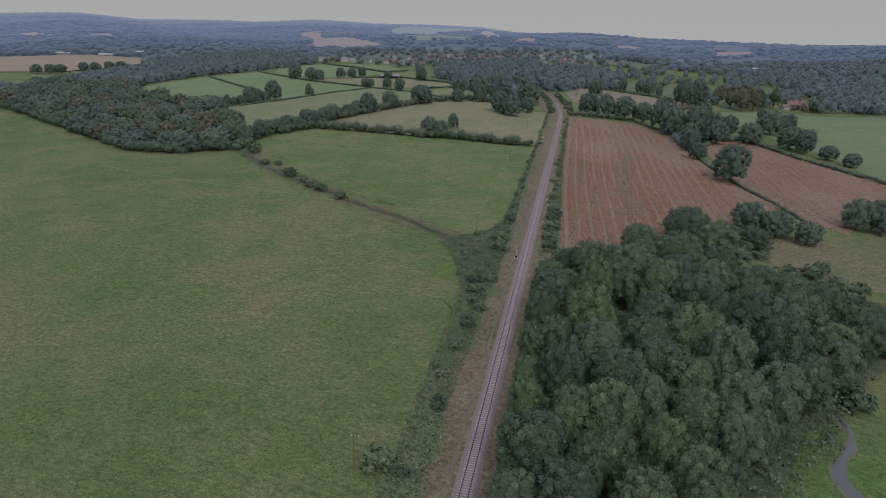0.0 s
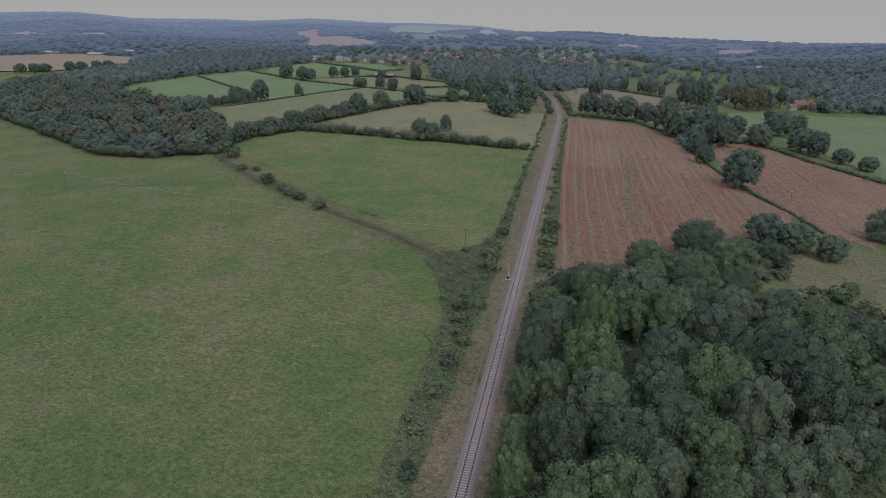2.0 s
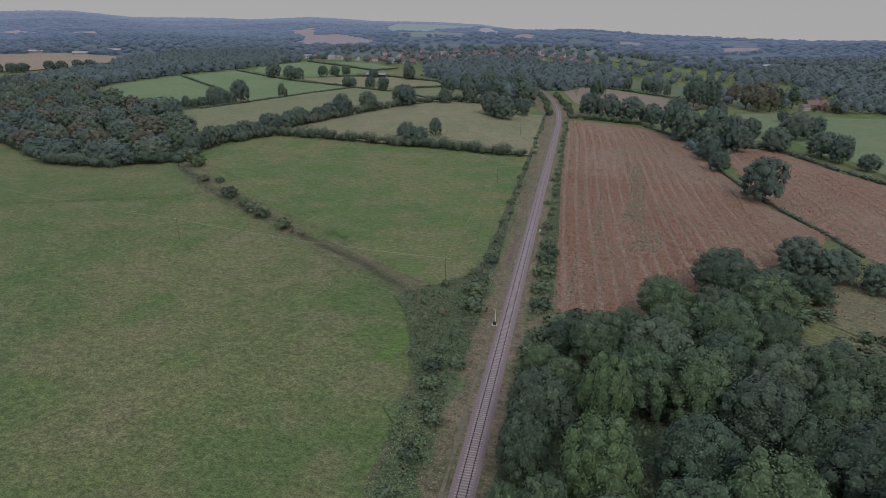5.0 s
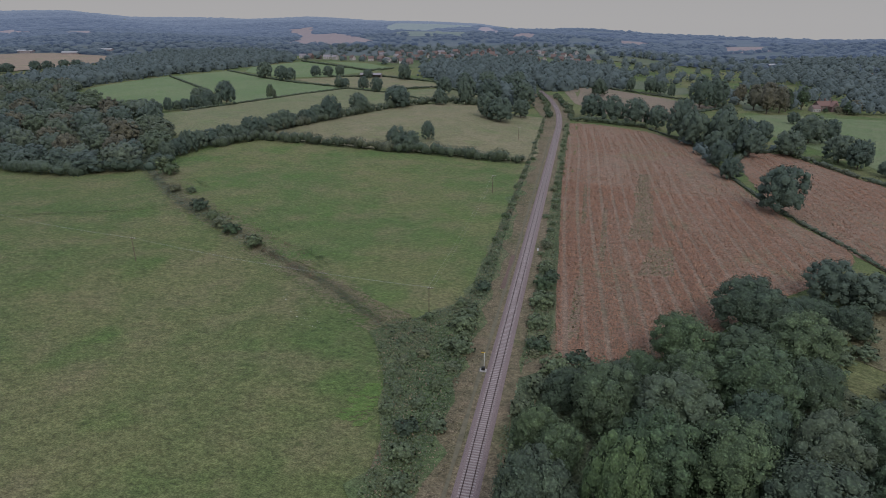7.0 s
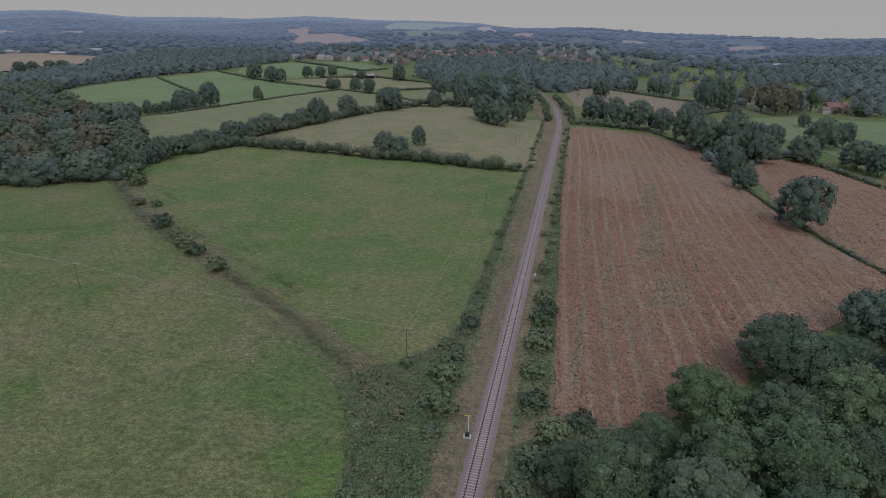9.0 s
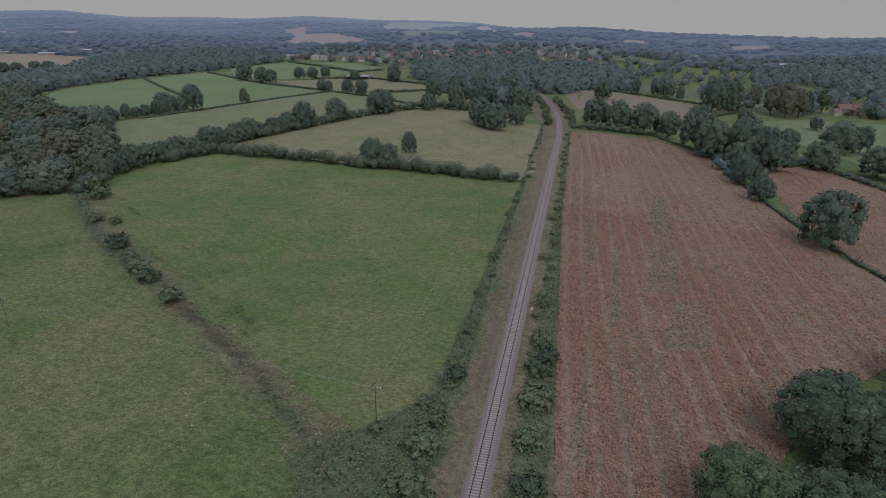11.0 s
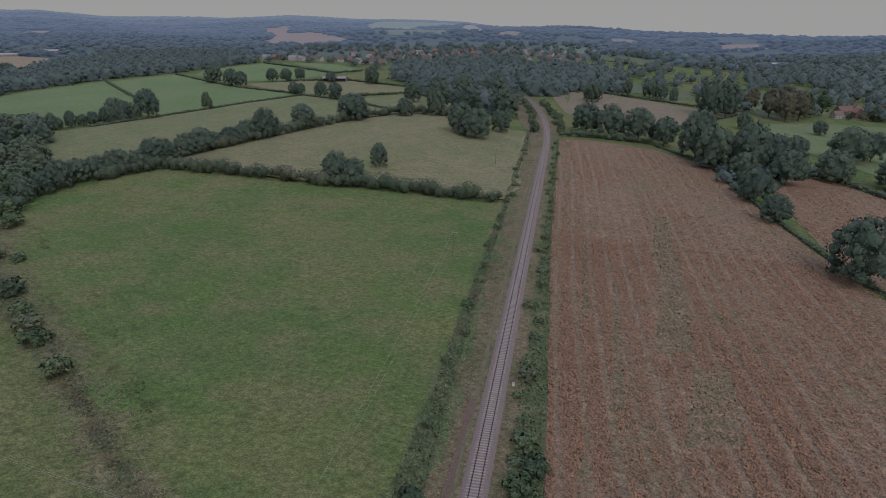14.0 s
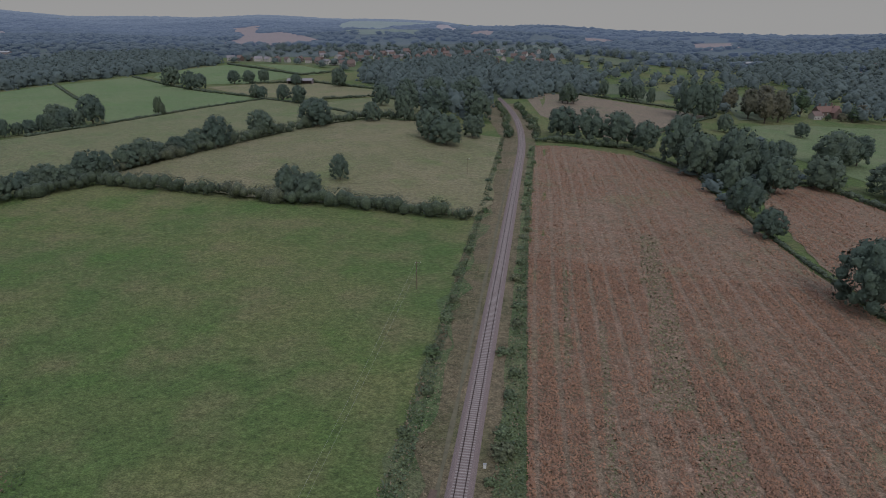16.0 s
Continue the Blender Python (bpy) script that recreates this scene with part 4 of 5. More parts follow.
strip_growth("ditch_grass", EAST_DITCH, 60, 0.5, 3.0, 0.25, 0.32, M_REED, "tawny rough grass on both banks of a ditch", patch=0.35)
strip_growth("ditch_brambles", WEST_DITCH, 26, 0.5, 1.8, 0.6, 0.45, M_BRAMBLE, "grey-green brambles over the ditch", "bramble", 0.35, 6.0)
strip_growth("ditch_weeds", EAST_DITCH, 34, 0.0, 0.9, 0.5, 0.42, M_SCRUB, "dark green weeds growing in the ditch", "scrub", 0.2, 5.0)
strip_growth("brown_docks", [(-95, 260), (-75, 246), (-58, 233)], 36, 0.2, 0.8, 0.5, 0.3, M_BRACKEN, "dead brown docks standing along the ditch", "weeds", 0.45, 4.0)
strip_growth("brown_docks", [(-124, 287), (-104, 275), (-84, 262), (-72, 252)], 20, 0.0, 0.9, 0.4, 0.3, M_BRACKEN, "scattered dead brown docks in the paddock margin", "weeds", 0.5, 4.0)
strip_growth("brown_docks", [(-36.6, 214.2), (-29, 207), (-24, 203)], 24, 0.0, 0.7, 0.4, 0.3, M_BRACKEN, "dead brown docks at the end of the ditch", "weeds", 0.4, 4.0)
for path, per_m in (([(-168, 332), (-160, 322), (-149, 316), (-146, 311)], 14), ([(-113, 294), (-108, 291)], 18), ([(-75, 258), (-71.7, 255), (-64.7, 249), (-61, 244)], 24), ([(-99, 279), (-90, 272)], 8)):
    strip_growth("dock_plants", path, per_m, 0.0, 1.5, 0.5, 0.42, M_DOCK, "dark green clumps of dock in the paddock", "weeds", 0.55, 3.0)
thicket("reed_corner", [(-58, 235), (-52, 232), (-40, 224), (-31.6, 218), (-25, 215), (-24, 213), (-29, 209), (-37, 216), (-47, 225)], 14, 0.5, 0.34, M_REED, "tawny reeds in the corner of a paddock", "grass", 3.0, 0.4)
strip_growth("thistle_heads", [(-64, 220), (-59, 221), (-50, 203), (-46, 208), (-43, 204)], 1.3, 0.0, 2.5, 0.5, 0.32, plain_material("thistle_down", (0.42, 0.42, 0.36), 0.9, 0.2, 3.0), "pale thistle heads scattered in the meadow", "weeds", 0.3, 4.0)
strip_growth("thistle_heads", [(-29, 76), (-25, 79), (-24, 84)], 1.6, 0.0, 2.0, 0.5, 0.3, M_REED, "pale thistle heads scattered in the meadow", "weeds", 0.2, 4.0)
thicket("rough_tussocks", [(82, 225), (88, 250), (135, 272), (177, 340), (190, 240), (118, 208)], 1.1, 0.45, 0.42, M_STRAW, "tawny tussocks in a rough pasture", "grass", 5.0, 0.4)
thicket("wood_fringe", [(4, 60), (6, 135), (3.6, 170), (5, 190), (14, 199), (30, 203), (40, 211), (51, 221), (63, 236), (70, 205), (90, 178), (90, 145), (60, 100), (52, 60)], 1.6, 3.0, 0.7, M_SCRUB, "dark understorey of shrubs below the trees", "scrub", 6.0)

# shrubs along the line and in the ditch
bush_kinds = [
    tree_kind("bush", "rounded green bush on the railway verge", M_SCRUB, 41, 2, 3, 0.2, 16, 230, 0.42, 0.1, ICO1, "bushes by the line", category="bush"),
    tree_kind("bush", "rounded green bush on the railway verge", M_SCRUB, 42, 2, 3, 0.2, 20, 230, 0.41, 0.1, ICO1, "bushes by the line", category="bush"),
    tree_kind("bush", "dark green thorn bush on the railway verge", M_TREE, 43, 2, 3, 0.2, 18, 230, 0.42, 0.1, ICO1, "bushes by the line", category="bush"),
]
BUSHES = [(-10.6, 211, 7, 4.2), (-9.4, 200, 6.5, 4), (-9.2, 234, 5, 3), (-8.4, 172, 4.5, 2.6), (8.3, 229, 5.5, 4), (9, 244, 5, 4), (7, 216, 6, 3.6), (6.8, 250, 5.5, 3.6), (7, 239, 6, 3.8), (7.3, 228, 7, 4.2), (5.9, 271, 4.5, 3), (8, 205, 6, 3.6), (12, 196, 7, 4.4), (9.5, 188, 6, 4.2), (17, 201, 6, 3.6), (6.5, 180, 5, 3.4), (-190, 341, 9, 6.5), (-177, 330, 9.5, 6), (-156, 304, 6, 3.4), (-148, 304, 5, 3), (-131.5, 285, 8, 5), (-121, 277, 6, 4), (-114, 272, 7, 4), (-107, 267, 7, 4), (-92.5, 257, 7, 5), (-17, 84, 7, 4), (-13.2, 170, 5, 3), (-12.4, 163, 5, 3.2), (-11, 156, 4.5, 2.8), (-10.4, 141, 4.5, 2.8), (-11.5, 129, 4, 2.4), (-11.6, 116, 4, 2.4), (-10, 104, 3.6, 2), (-9, 152, 4, 2.6), (-10, 218, 5, 3.2), (80, 131, 9, 5), (97, 214, 7, 5), (103, 220, 6, 4.5)]
spots = [(x, y, w, h, i) for i, (x, y, w, h) in enumerate(BUSHES)]
for y in np.arange(205, 525, 10.0):
    spots.append((6.8 - 0.005 * (y - 205) + rng.normal(0, 0.9), y + rng.uniform(-3, 3), rng.uniform(2.2, 4.2), rng.uniform(1.2, 2.4), int(rng.integers(2))))
for y in np.arange(240, 540, 15.0):
    spots.append((-10.5 + rng.normal(0, 0.9), y + rng.uniform(-4, 4), rng.uniform(2.2, 4.2), rng.uniform(1.4, 2.8), int(rng.integers(3))))
for y in np.arange(70, 165, 13.0):
    spots.append((-12 + rng.normal(0, 1.4), y + rng.uniform(-4, 4), rng.uniform(2.0, 3.6), rng.uniform(1.2, 2.2), int(rng.integers(3))))
for y in np.arange(550, 690, 6.0):
    for side in (-7.5, 8.0):
        spots.append((float(rail_x(y)) + side + rng.normal(0, 1.2), y, rng.uniform(3, 7), rng.uniform(2.5, 5.5), int(rng.integers(3))))
for x, y in spaced(rng, sow(rng, [(-17, 168), (-29, 203), (-22, 213), (-10, 228), (-8, 205), (-8, 168)], 60), 5.0):
    spots.append((x, y, rng.uniform(2.2, 4.5), rng.uniform(1.2, 2.6), int(rng.integers(2))))
for x, y in spaced(rng, sow(rng, [(60, 214), (66, 240), (80, 256), (96, 262), (92, 244), (86, 222), (108, 204), (110, 184), (86, 190)], 160), 5.5):
    spots.append((x, y, rng.uniform(5, 9), rng.uniform(2.5, 5.5), int(rng.integers(3))))
plant(bush_kinds, spots, rng)


# ---- crop: rows of russet plants with bare strips between ----
WEEDS = [
    [(33, 289), (41, 350), (48, 353), (42, 292)], [(34, 257), (40, 284), (48, 287), (45, 260)], [(22.6, 265), (25.8, 324), (27.4, 324), (24.5, 265)],
    [(39, 349), (45, 391), (50.5, 393), (46.7, 352)], [(17, 300), (17.8, 358), (19.2, 359), (18.9, 301)], [(14, 212), (16, 250), (18, 250), (17, 212)],
]
M_WEED = leaf_material("weed_leaves", [(0.185, 0.185, 0.100), (0.195, 0.190, 0.104)], sheen=0.0, relief=0)
for poly in WEEDS:
    thicket("crop_weeds", poly, 3, 0.2, 0.5, M_WEED, "green weeds in a thin strip of the crop", "weeds", 5.0)


def ribbon(name, path, half, lift, material, label, category):
    """A narrow strip laid along a path on the ground."""
    fine = along(path, 3.0)
    fine = np.stack([np.convolve(np.pad(fine[:, k], 4, "edge"), np.ones(9) / 9, "valid") for k in (0, 1)], 1)
    t = unit(np.gradient(fine, axis=0))
    side = np.stack([-t[:, 1], t[:, 0]], 1)
    w = half * (1 + 0.3 * np.sin(np.arange(len(fine)) * 0.9))[:, None]
    v = np.concatenate([fine + side * w, fine - side * w])
    k = len(fine)
    f = [(k + i, k + i + 1, i + 1, i) for i in range(k - 1)]
    return tagged(new(name, mesh_of(name, np.column_stack([v, gz(v[:, 0], v[:, 1]) + lift]), f, material)), label, category, kind="structure")


TRACKS = [[(-230, 245), (-190, 262), (-152, 278), (-143, 289), (-137, 306), (-126, 320), (-113, 335), (-110, 364), (-100, 376)], [(-118, 322), (-95, 330), (-76, 330), (-60, 322)]]
for path in TRACKS:
    for shift in (-0.9, 0.9):
        ribbon("wheel_track", [(x + shift, y - shift * 0.6) for x, y in path], 0.13, 0.21, M_ROUGH, "faint wheel track worn into the grass", "track")


for x0 in (-24.6, -22.9, -35.5, -33.8):
    ribbon("wheel_track", [(x0 + 0.6, 395), (x0 + 0.6, 330), (x0, 288), (x0 - 0.6, 261), (x0 + 0.2, 240)], 0.10, 0.22, M_STRAWTRACK, "thin pale wheel track pressed into the grass", "track")
ribbon("bare_strip", [(-3.9, 266), (-4.05, 258), (-4.2, 246), (-4.25, 232)], 0.55, 0.36, M_BARE, "bare rust-brown strip of earth beside the line", "path")


def crop(name, poly, per_m2, tall, leaf, label, south, north):
    rng = np.random.default_rng(77 + len(name))
    p = sow(rng, poly, int(per_m2 * 30000))
    p = p[(p[:, 1] >= south) & (p[:, 1] < north)]
    across = p[:, 0] + 0.02 * p[:, 1] + 0.8 * np.sin(p[:, 1] / 40)
    bare = 0.5 + 0.5 * lump(p[:, 0] * 1.4, p[:, 1] * 0.16, 5)
    tram = np.abs(across % 5.0 - 2.5) < 0.28 + 0.55 * bare
    row = np.sin((p[:, 1] * 0.8 + p[:, 0] * 0.5) * math.tau / 1.7 + 2.2 * lump(p[:, 0], p[:, 1], 4)) + 0.6 * np.sin(across * math.tau / 1.25)
    thin = 0.5 + 0.45 * lump(p[:, 0], p[:, 1] * 0.35, 13) + 0.25 * lump(p[:, 0] * 2, p[:, 1], 6)
    chance = np.where(row > -0.3, 1.0, 0.75) * np.clip(0.15 + 1.1 * thin, 0.05, 1) * np.where(tram, 0.05, 1.0)
    chance = chance * (1 - 0.4 * ease(42, 80, p[:, 0]) * ease(430, 260, p[:, 1]))
    for weeds in WEEDS:
        chance = np.where(inside(p[:, 0], p[:, 1], weeds), chance * 0.12, chance)
    p = p[rng.uniform(0, 1, len(p)) < chance]
    z = gz(p[:, 0], p[:, 1]) + 0.2 + tall * rng.uniform(0.2, 0.9, len(p))
    out = unit(np.stack([rng.normal(0, 0.3, len(p)), rng.normal(0, 0.3, len(p)) - 0.15, np.ones(len(p)) * 0.8], 1))
    v, f, n = sprays(rng, np.stack([p[:, 0], p[:, 1], z], 1), out, leaf, 0.28)
    return tagged(new(name, mesh_of(name, v, f, M_CROP, n)), label, "crop", kind="stuff")


crop("crop_plants", FIELD_CROP, 14, 0.55, 0.40, "russet brown crop plants in long rows", 0, 360)
crop("crop_plants", FIELD_CROP, 3.4, 0.35, 0.5, "russet brown crop plants in long rows", 360, 560)
crop("crop_plants_east", FIELD_CROP2, 2.4, 0.4, 0.52, "russet brown crop plants on the slope", 200, 560)


# ---- woods and hills farther off ----
def scatter_trees(name, pts, wide, high, material, label, protos, rng, category="woodland", lift=0.0):
    """Many trees joined into one mesh."""
    vs, qs, ts, ns, o = [], [], [], [], 0
    for x, y in pts:
        v, q, t, n = protos[int(rng.integers(len(protos)))]
        a = rng.uniform(0, math.tau)
        s, h = rng.uniform(*wide), rng.uniform(*high)
        c, d = math.cos(a), math.sin(a)
        rot = np.array([[c, -d, 0], [d, c, 0], [0, 0, 1]])
        vs.append((v * (s, s, h)) @ rot.T + (x, y, float(gz(x, y)) + lift))
        ns.append(unit(n @ rot.T + np.array([0, 0, 0.3])))
        if len(q):
            qs.append(q + o)
        ts.append(t + o)
        o += len(v)
    v, n = np.concatenate(vs), np.concatenate(ns)
    f = (np.concatenate(qs).tolist() if qs else []) + np.concatenate(ts).tolist()
    return tagged(new(name, mesh_of(name, v, f, material, n)), label, category, kind="stuff")


def wood_material(name, dark, light, glow=None, sheen=0.06, vary=0.16):
    m, n, l, b = shader(name, 0.7, 0.25)
    b.inputs["Sheen Weight"].default_value, b.inputs["Sheen Roughness"].default_value = sheen, 0.5
    # blue sheen tint imitates the veil of haze over far trees
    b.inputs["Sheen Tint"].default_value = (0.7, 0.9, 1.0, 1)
    geo = n.new("ShaderNodeNewGeometry")
    f = noise_node(n, l, 0.07, 3, 0.6, geo.outputs["Position"])
    c = ramp_node(n, l, f, (0.3, dark), (0.7, light))
    c = mix_node(n, l, 0.9, c, ramp_node(n, l, geo.outputs["Random Per Island"], (0.0, g3(1 - vary)), (1.0, g3(1 + vary))), "MULTIPLY")
    leafy = noise_node(n, l, 0.9, 4, 0.7, geo.outputs["Position"])
    c = mix_node(n, l, 0.8, c, ramp_node(n, l, leafy, (0.36, g3(0.84)), (0.64, g3(1.16))), "MULTIPLY")
    l.new(c, b.inputs["Base Color"])
    bump_node(n, l, b, leafy, 0.5, 0.8)
    # haze as emission, for the far bands only
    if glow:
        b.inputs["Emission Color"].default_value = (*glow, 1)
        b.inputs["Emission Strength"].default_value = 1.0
    return m


MID_PROTOS = [crown_arrays(60 + i, 0.5, 1.0, 0.03, 16, 26, 0.06, ICO1) for i in range(6)]
FAR_PROTOS = []
for i in range(5):
    w = 1 + 0.28 * np.sin(ICO1[0] * (3 + i) + i).sum(1, keepdims=True) / 2
    FAR_PROTOS.append((ICO1[0] * w * (0.5, 0.5, 0.6) + (0, 0, 0.42), np.zeros((0, 4), int), ICO1[1], ICO1[0]))
EDGE_PROTOS = [crown_arrays(80 + i, 0.5, 1.0, 0.02, 2, 6, 0.12, ICO1) for i in range(5)]
# leaf colours carry a bluish haze tint for the middle distance
W_MID = wood_material("woodland_leaves_haze_tint", (0.074, 0.102, 0.096), (0.098, 0.126, 0.113))
W_PARK = wood_material("parkland_leaves_haze_tint", (0.078, 0.106, 0.100), (0.104, 0.132, 0.118))
rng = np.random.default_rng(5)
BEHIND_WOOD = [(-470, 600), (-478, 735), (-445, 812), (-438, 860), (-410, 965), (-520, 1060), (-660, 1000), (-640, 870), (-590, 760), (-560, 600)]
pts = spaced(rng, sow(rng, BEHIND_WOOD, 4000), 11.5)
WEST_WOOD = [(-470, 436), (-510, 510), (-560, 540), (-600, 530), (-660, 525), (-800, 590), (-1000, 740), (-1000, 560), (-640, 470)]
low_wood = spaced(rng, sow(rng, WEST_WOOD, 3000), 13)
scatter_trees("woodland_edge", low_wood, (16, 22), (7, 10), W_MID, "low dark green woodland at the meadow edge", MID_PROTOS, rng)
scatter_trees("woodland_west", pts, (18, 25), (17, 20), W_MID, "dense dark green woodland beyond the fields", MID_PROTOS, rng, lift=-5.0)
CENTRE_WOOD = [(-40, 610), (-70, 640), (-110, 690), (-130, 740), (-170, 800), (-180, 900), (-120, 1000), (-60, 1000), (-50, 900), (-48, 780), (-34, 690)]
pts = spaced(rng, sow(rng, CENTRE_WOOD, 1800), 12)
EAST_LINE = [(-22, 735), (-5, 735), (10, 772), (45, 782), (60, 800), (60, 900), (20, 960), (-40, 960), (-42, 800)]
pts = np.concatenate([pts, spaced(rng, sow(rng, EAST_LINE, 1800), 12)])
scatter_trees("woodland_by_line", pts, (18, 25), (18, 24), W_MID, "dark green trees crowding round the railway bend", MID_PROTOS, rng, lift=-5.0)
PARK = [(60, 800), (150, 715), (180, 735), (330, 735), (600, 800), (800, 1250), (60, 1250), (20, 980)]
pts = sow(rng, PARK, 3600)
rows_ = (np.abs((pts[:, 1] + 0.25 * pts[:, 0] + 14 * np.sin(pts[:, 0] / 45)) % 92 - 46) < 8) | (np.abs((pts[:, 0] - 0.3 * pts[:, 1]) % 130 - 65) < 7)
open_land = pts[:, 0] < 300 + 40 * np.sin(pts[:, 1] / 60)
pts = pts[np.where(open_land, (lump(pts[:, 0], pts[:, 1], 55) > rng.uniform(0.25, 0.7, len(pts))) | (rows_ & (rng.uniform(0, 1, len(pts)) < 0.5)), True)]
pts = pts[(np.hypot(pts[:, 0] - 246, pts[:, 1] - 745) > 26) & (np.hypot(pts[:, 0] - 310, pts[:, 1] - 1150) > 30) & (np.hypot(pts[:, 0] - 425, pts[:, 1] - 1040) > 32)]
pts = np.concatenate([pts, [(228, 775), (242, 786), (260, 786), (276, 778), (282, 762), (272, 744), (288, 748)]])
for poly in ([(185, 832), (216, 884), (190, 715), (164, 700)], [(94, 818), (134, 863), (133, 803), (96, 762)], [(24, 836), (93, 895), (100, 811), (50, 790)]):
    pts = pts[~inside(pts[:, 0], pts[:, 1], poly)]
thick = pts[:, 0] > 310
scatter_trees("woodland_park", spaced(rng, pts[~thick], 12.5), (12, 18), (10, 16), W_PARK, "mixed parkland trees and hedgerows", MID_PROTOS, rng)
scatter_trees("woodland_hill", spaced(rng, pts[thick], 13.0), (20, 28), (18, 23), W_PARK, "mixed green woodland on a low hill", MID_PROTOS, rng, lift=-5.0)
SCRUB_EAST = [(85, 440), (100, 470), (118, 485), (140, 500), (135, 560), (150, 600), (110, 560), (95, 520), (80, 500)]
pts = spaced(rng, sow(rng, SCRUB_EAST, 200), 8)
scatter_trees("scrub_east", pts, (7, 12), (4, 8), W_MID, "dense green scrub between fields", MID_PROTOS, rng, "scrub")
VILLAGE = [(-420, 985), (-300, 965), (-210, 890), (-180, 905), (-60, 1000), (30, 965), (60, 1100), (40, 1400), (-480, 1300)]
pts = spaced(rng, sow(rng, VILLAGE, 900), 18)
pts = pts[(rng.uniform(0, 1, len(pts)) < 0.6) | (pts[:, 1] > 1190)]
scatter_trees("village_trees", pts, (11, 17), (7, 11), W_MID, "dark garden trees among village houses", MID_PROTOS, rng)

# hazy distance: haze put into each band as bluish emission and dimmed colour
rng = np.random.default_rng(6)
FAR_GREEN = [
    [(-41, 1370), (12, 1388), (63, 1309), (56, 1235), (3, 1242), (-37, 1294)],
    [(35, 1234), (119, 1249), (161, 1159), (117, 1097), (63, 1143)],
    [(172, 1412), (249, 1428), (240, 1336), (168, 1319)],
    [(210, 1203), (272, 1203), (269, 1142), (212, 1125)],
    [(185, 832), (216, 884), (190, 715), (164, 700)],
    [(94, 818), (134, 863), (133, 803), (96, 762)],
    [(24, 836), (93, 895), (100, 811), (50, 790)],
    [(-823, 2692), (-1030, 3700), (-700, 3900), (-427, 2732), (-586, 2550), (-551, 1873)],
    [(-521, 1774), (-540, 2458), (-281, 1831), (-268, 1571), (-409, 1604)],
]
FAR_PALE = [
    [(-1014, 2163), (-985, 2323), (-773, 1848), (-720, 1882), (-447, 1455), (-520, 1330), (-622, 1359), (-721, 1647)],
    [(-398, 2557), (-470, 3300), (-240, 2078), (-249, 1729)],
    [(-177, 1714), (-142, 2037), (-98, 1563), (-147, 1574)],
    [(98, 1748), (171, 1761), (169, 1645), (99, 1608)],
    [(330, 1701), (418, 1684), (414, 1586), (321, 1545)],
    [(-1693, 1609), (-1666, 1666), (-1508, 1587), (-1532, 1530)],
    [(-1401, 1576), (-1361, 1643), (-1220, 1494), (-1258, 1436)],
]
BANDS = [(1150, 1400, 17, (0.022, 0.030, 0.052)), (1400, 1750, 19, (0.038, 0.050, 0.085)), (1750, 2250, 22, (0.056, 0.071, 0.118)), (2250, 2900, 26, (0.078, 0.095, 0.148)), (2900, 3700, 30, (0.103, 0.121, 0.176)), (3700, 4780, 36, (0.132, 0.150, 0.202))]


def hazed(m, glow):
    # bluish emission in place of haze in the air
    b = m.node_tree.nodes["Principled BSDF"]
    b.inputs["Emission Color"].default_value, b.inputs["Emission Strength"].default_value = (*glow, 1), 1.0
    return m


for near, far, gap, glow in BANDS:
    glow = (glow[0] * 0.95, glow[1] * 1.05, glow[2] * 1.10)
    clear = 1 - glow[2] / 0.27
    wood = wood_material("hazed_woodland", tuple(v * clear for v in (0.055, 0.070, 0.056)), tuple(v * clear for v in (0.078, 0.094, 0.070)), glow, 0.15 * clear, 0.1)
    land = hazed(grass_material("hazed_fields", *(tuple(v * clear for v in t) for t in ((0.09, 0.11, 0.07), (0.12, 0.135, 0.088), (0.155, 0.15, 0.105))), 0.55, 0.3), glow)
    az = np.linspace(radians(-48), radians(72), 150)
    rr = np.linspace(near, far, 22)
    A, R = np.meshgrid(az, rr)
    X, Y = 13 - R * np.sin(A), R * np.cos(A)
    v = np.stack([X.ravel(), Y.ravel(), gz(X, Y).ravel() + 0.6], 1)
    f = [(i * 150 + 150 + j, i * 150 + 151 + j, i * 150 + j + 1, i * 150 + j) for i in range(21) for j in range(149)]
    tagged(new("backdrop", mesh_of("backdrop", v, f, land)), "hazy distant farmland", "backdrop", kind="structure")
    k = int((far**2 - near**2) * 1.62 / 2 / gap**2 * 1.5)
    r = np.sqrt(rng.uniform(near**2, far**2, k))
    a = rng.uniform(radians(-36), radians(57), k)
    p = np.stack([13 - r * np.sin(a), r * np.cos(a)], 1)
    mask = lump(p[:, 0], p[:, 1], 130) + 0.6 * lump(p[:, 0] + 80, p[:, 1], 50) + 0.08 + 0.8 * (p[:, 0] > 480) + 0.6 * (p[:, 0] < -600)
    hedgerow = (np.abs((p[:, 0] * 0.9 + p[:, 1] * 0.25 + 20 * np.sin(p[:, 1] / 90)) % 150) < 9) | (np.abs((p[:, 1] * 0.9 - p[:, 0] * 0.3) % 190) < 9)
    p = p[(mask > rng.uniform(-0.2, 0.2, k)) | hedgerow]
    for poly in FAR_GREEN + FAR_PALE + [VILLAGE, [(-762, 690), (-1020, 908), (-848, 970), (-720, 950), (-650, 861), (-670, 720)]]:
        p = p[~inside(p[:, 0], p[:, 1], poly)]
    p = spaced(rng, p, gap * 0.82)
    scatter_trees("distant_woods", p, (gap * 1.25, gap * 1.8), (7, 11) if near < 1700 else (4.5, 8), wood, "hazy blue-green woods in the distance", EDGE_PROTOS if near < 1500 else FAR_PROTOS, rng)
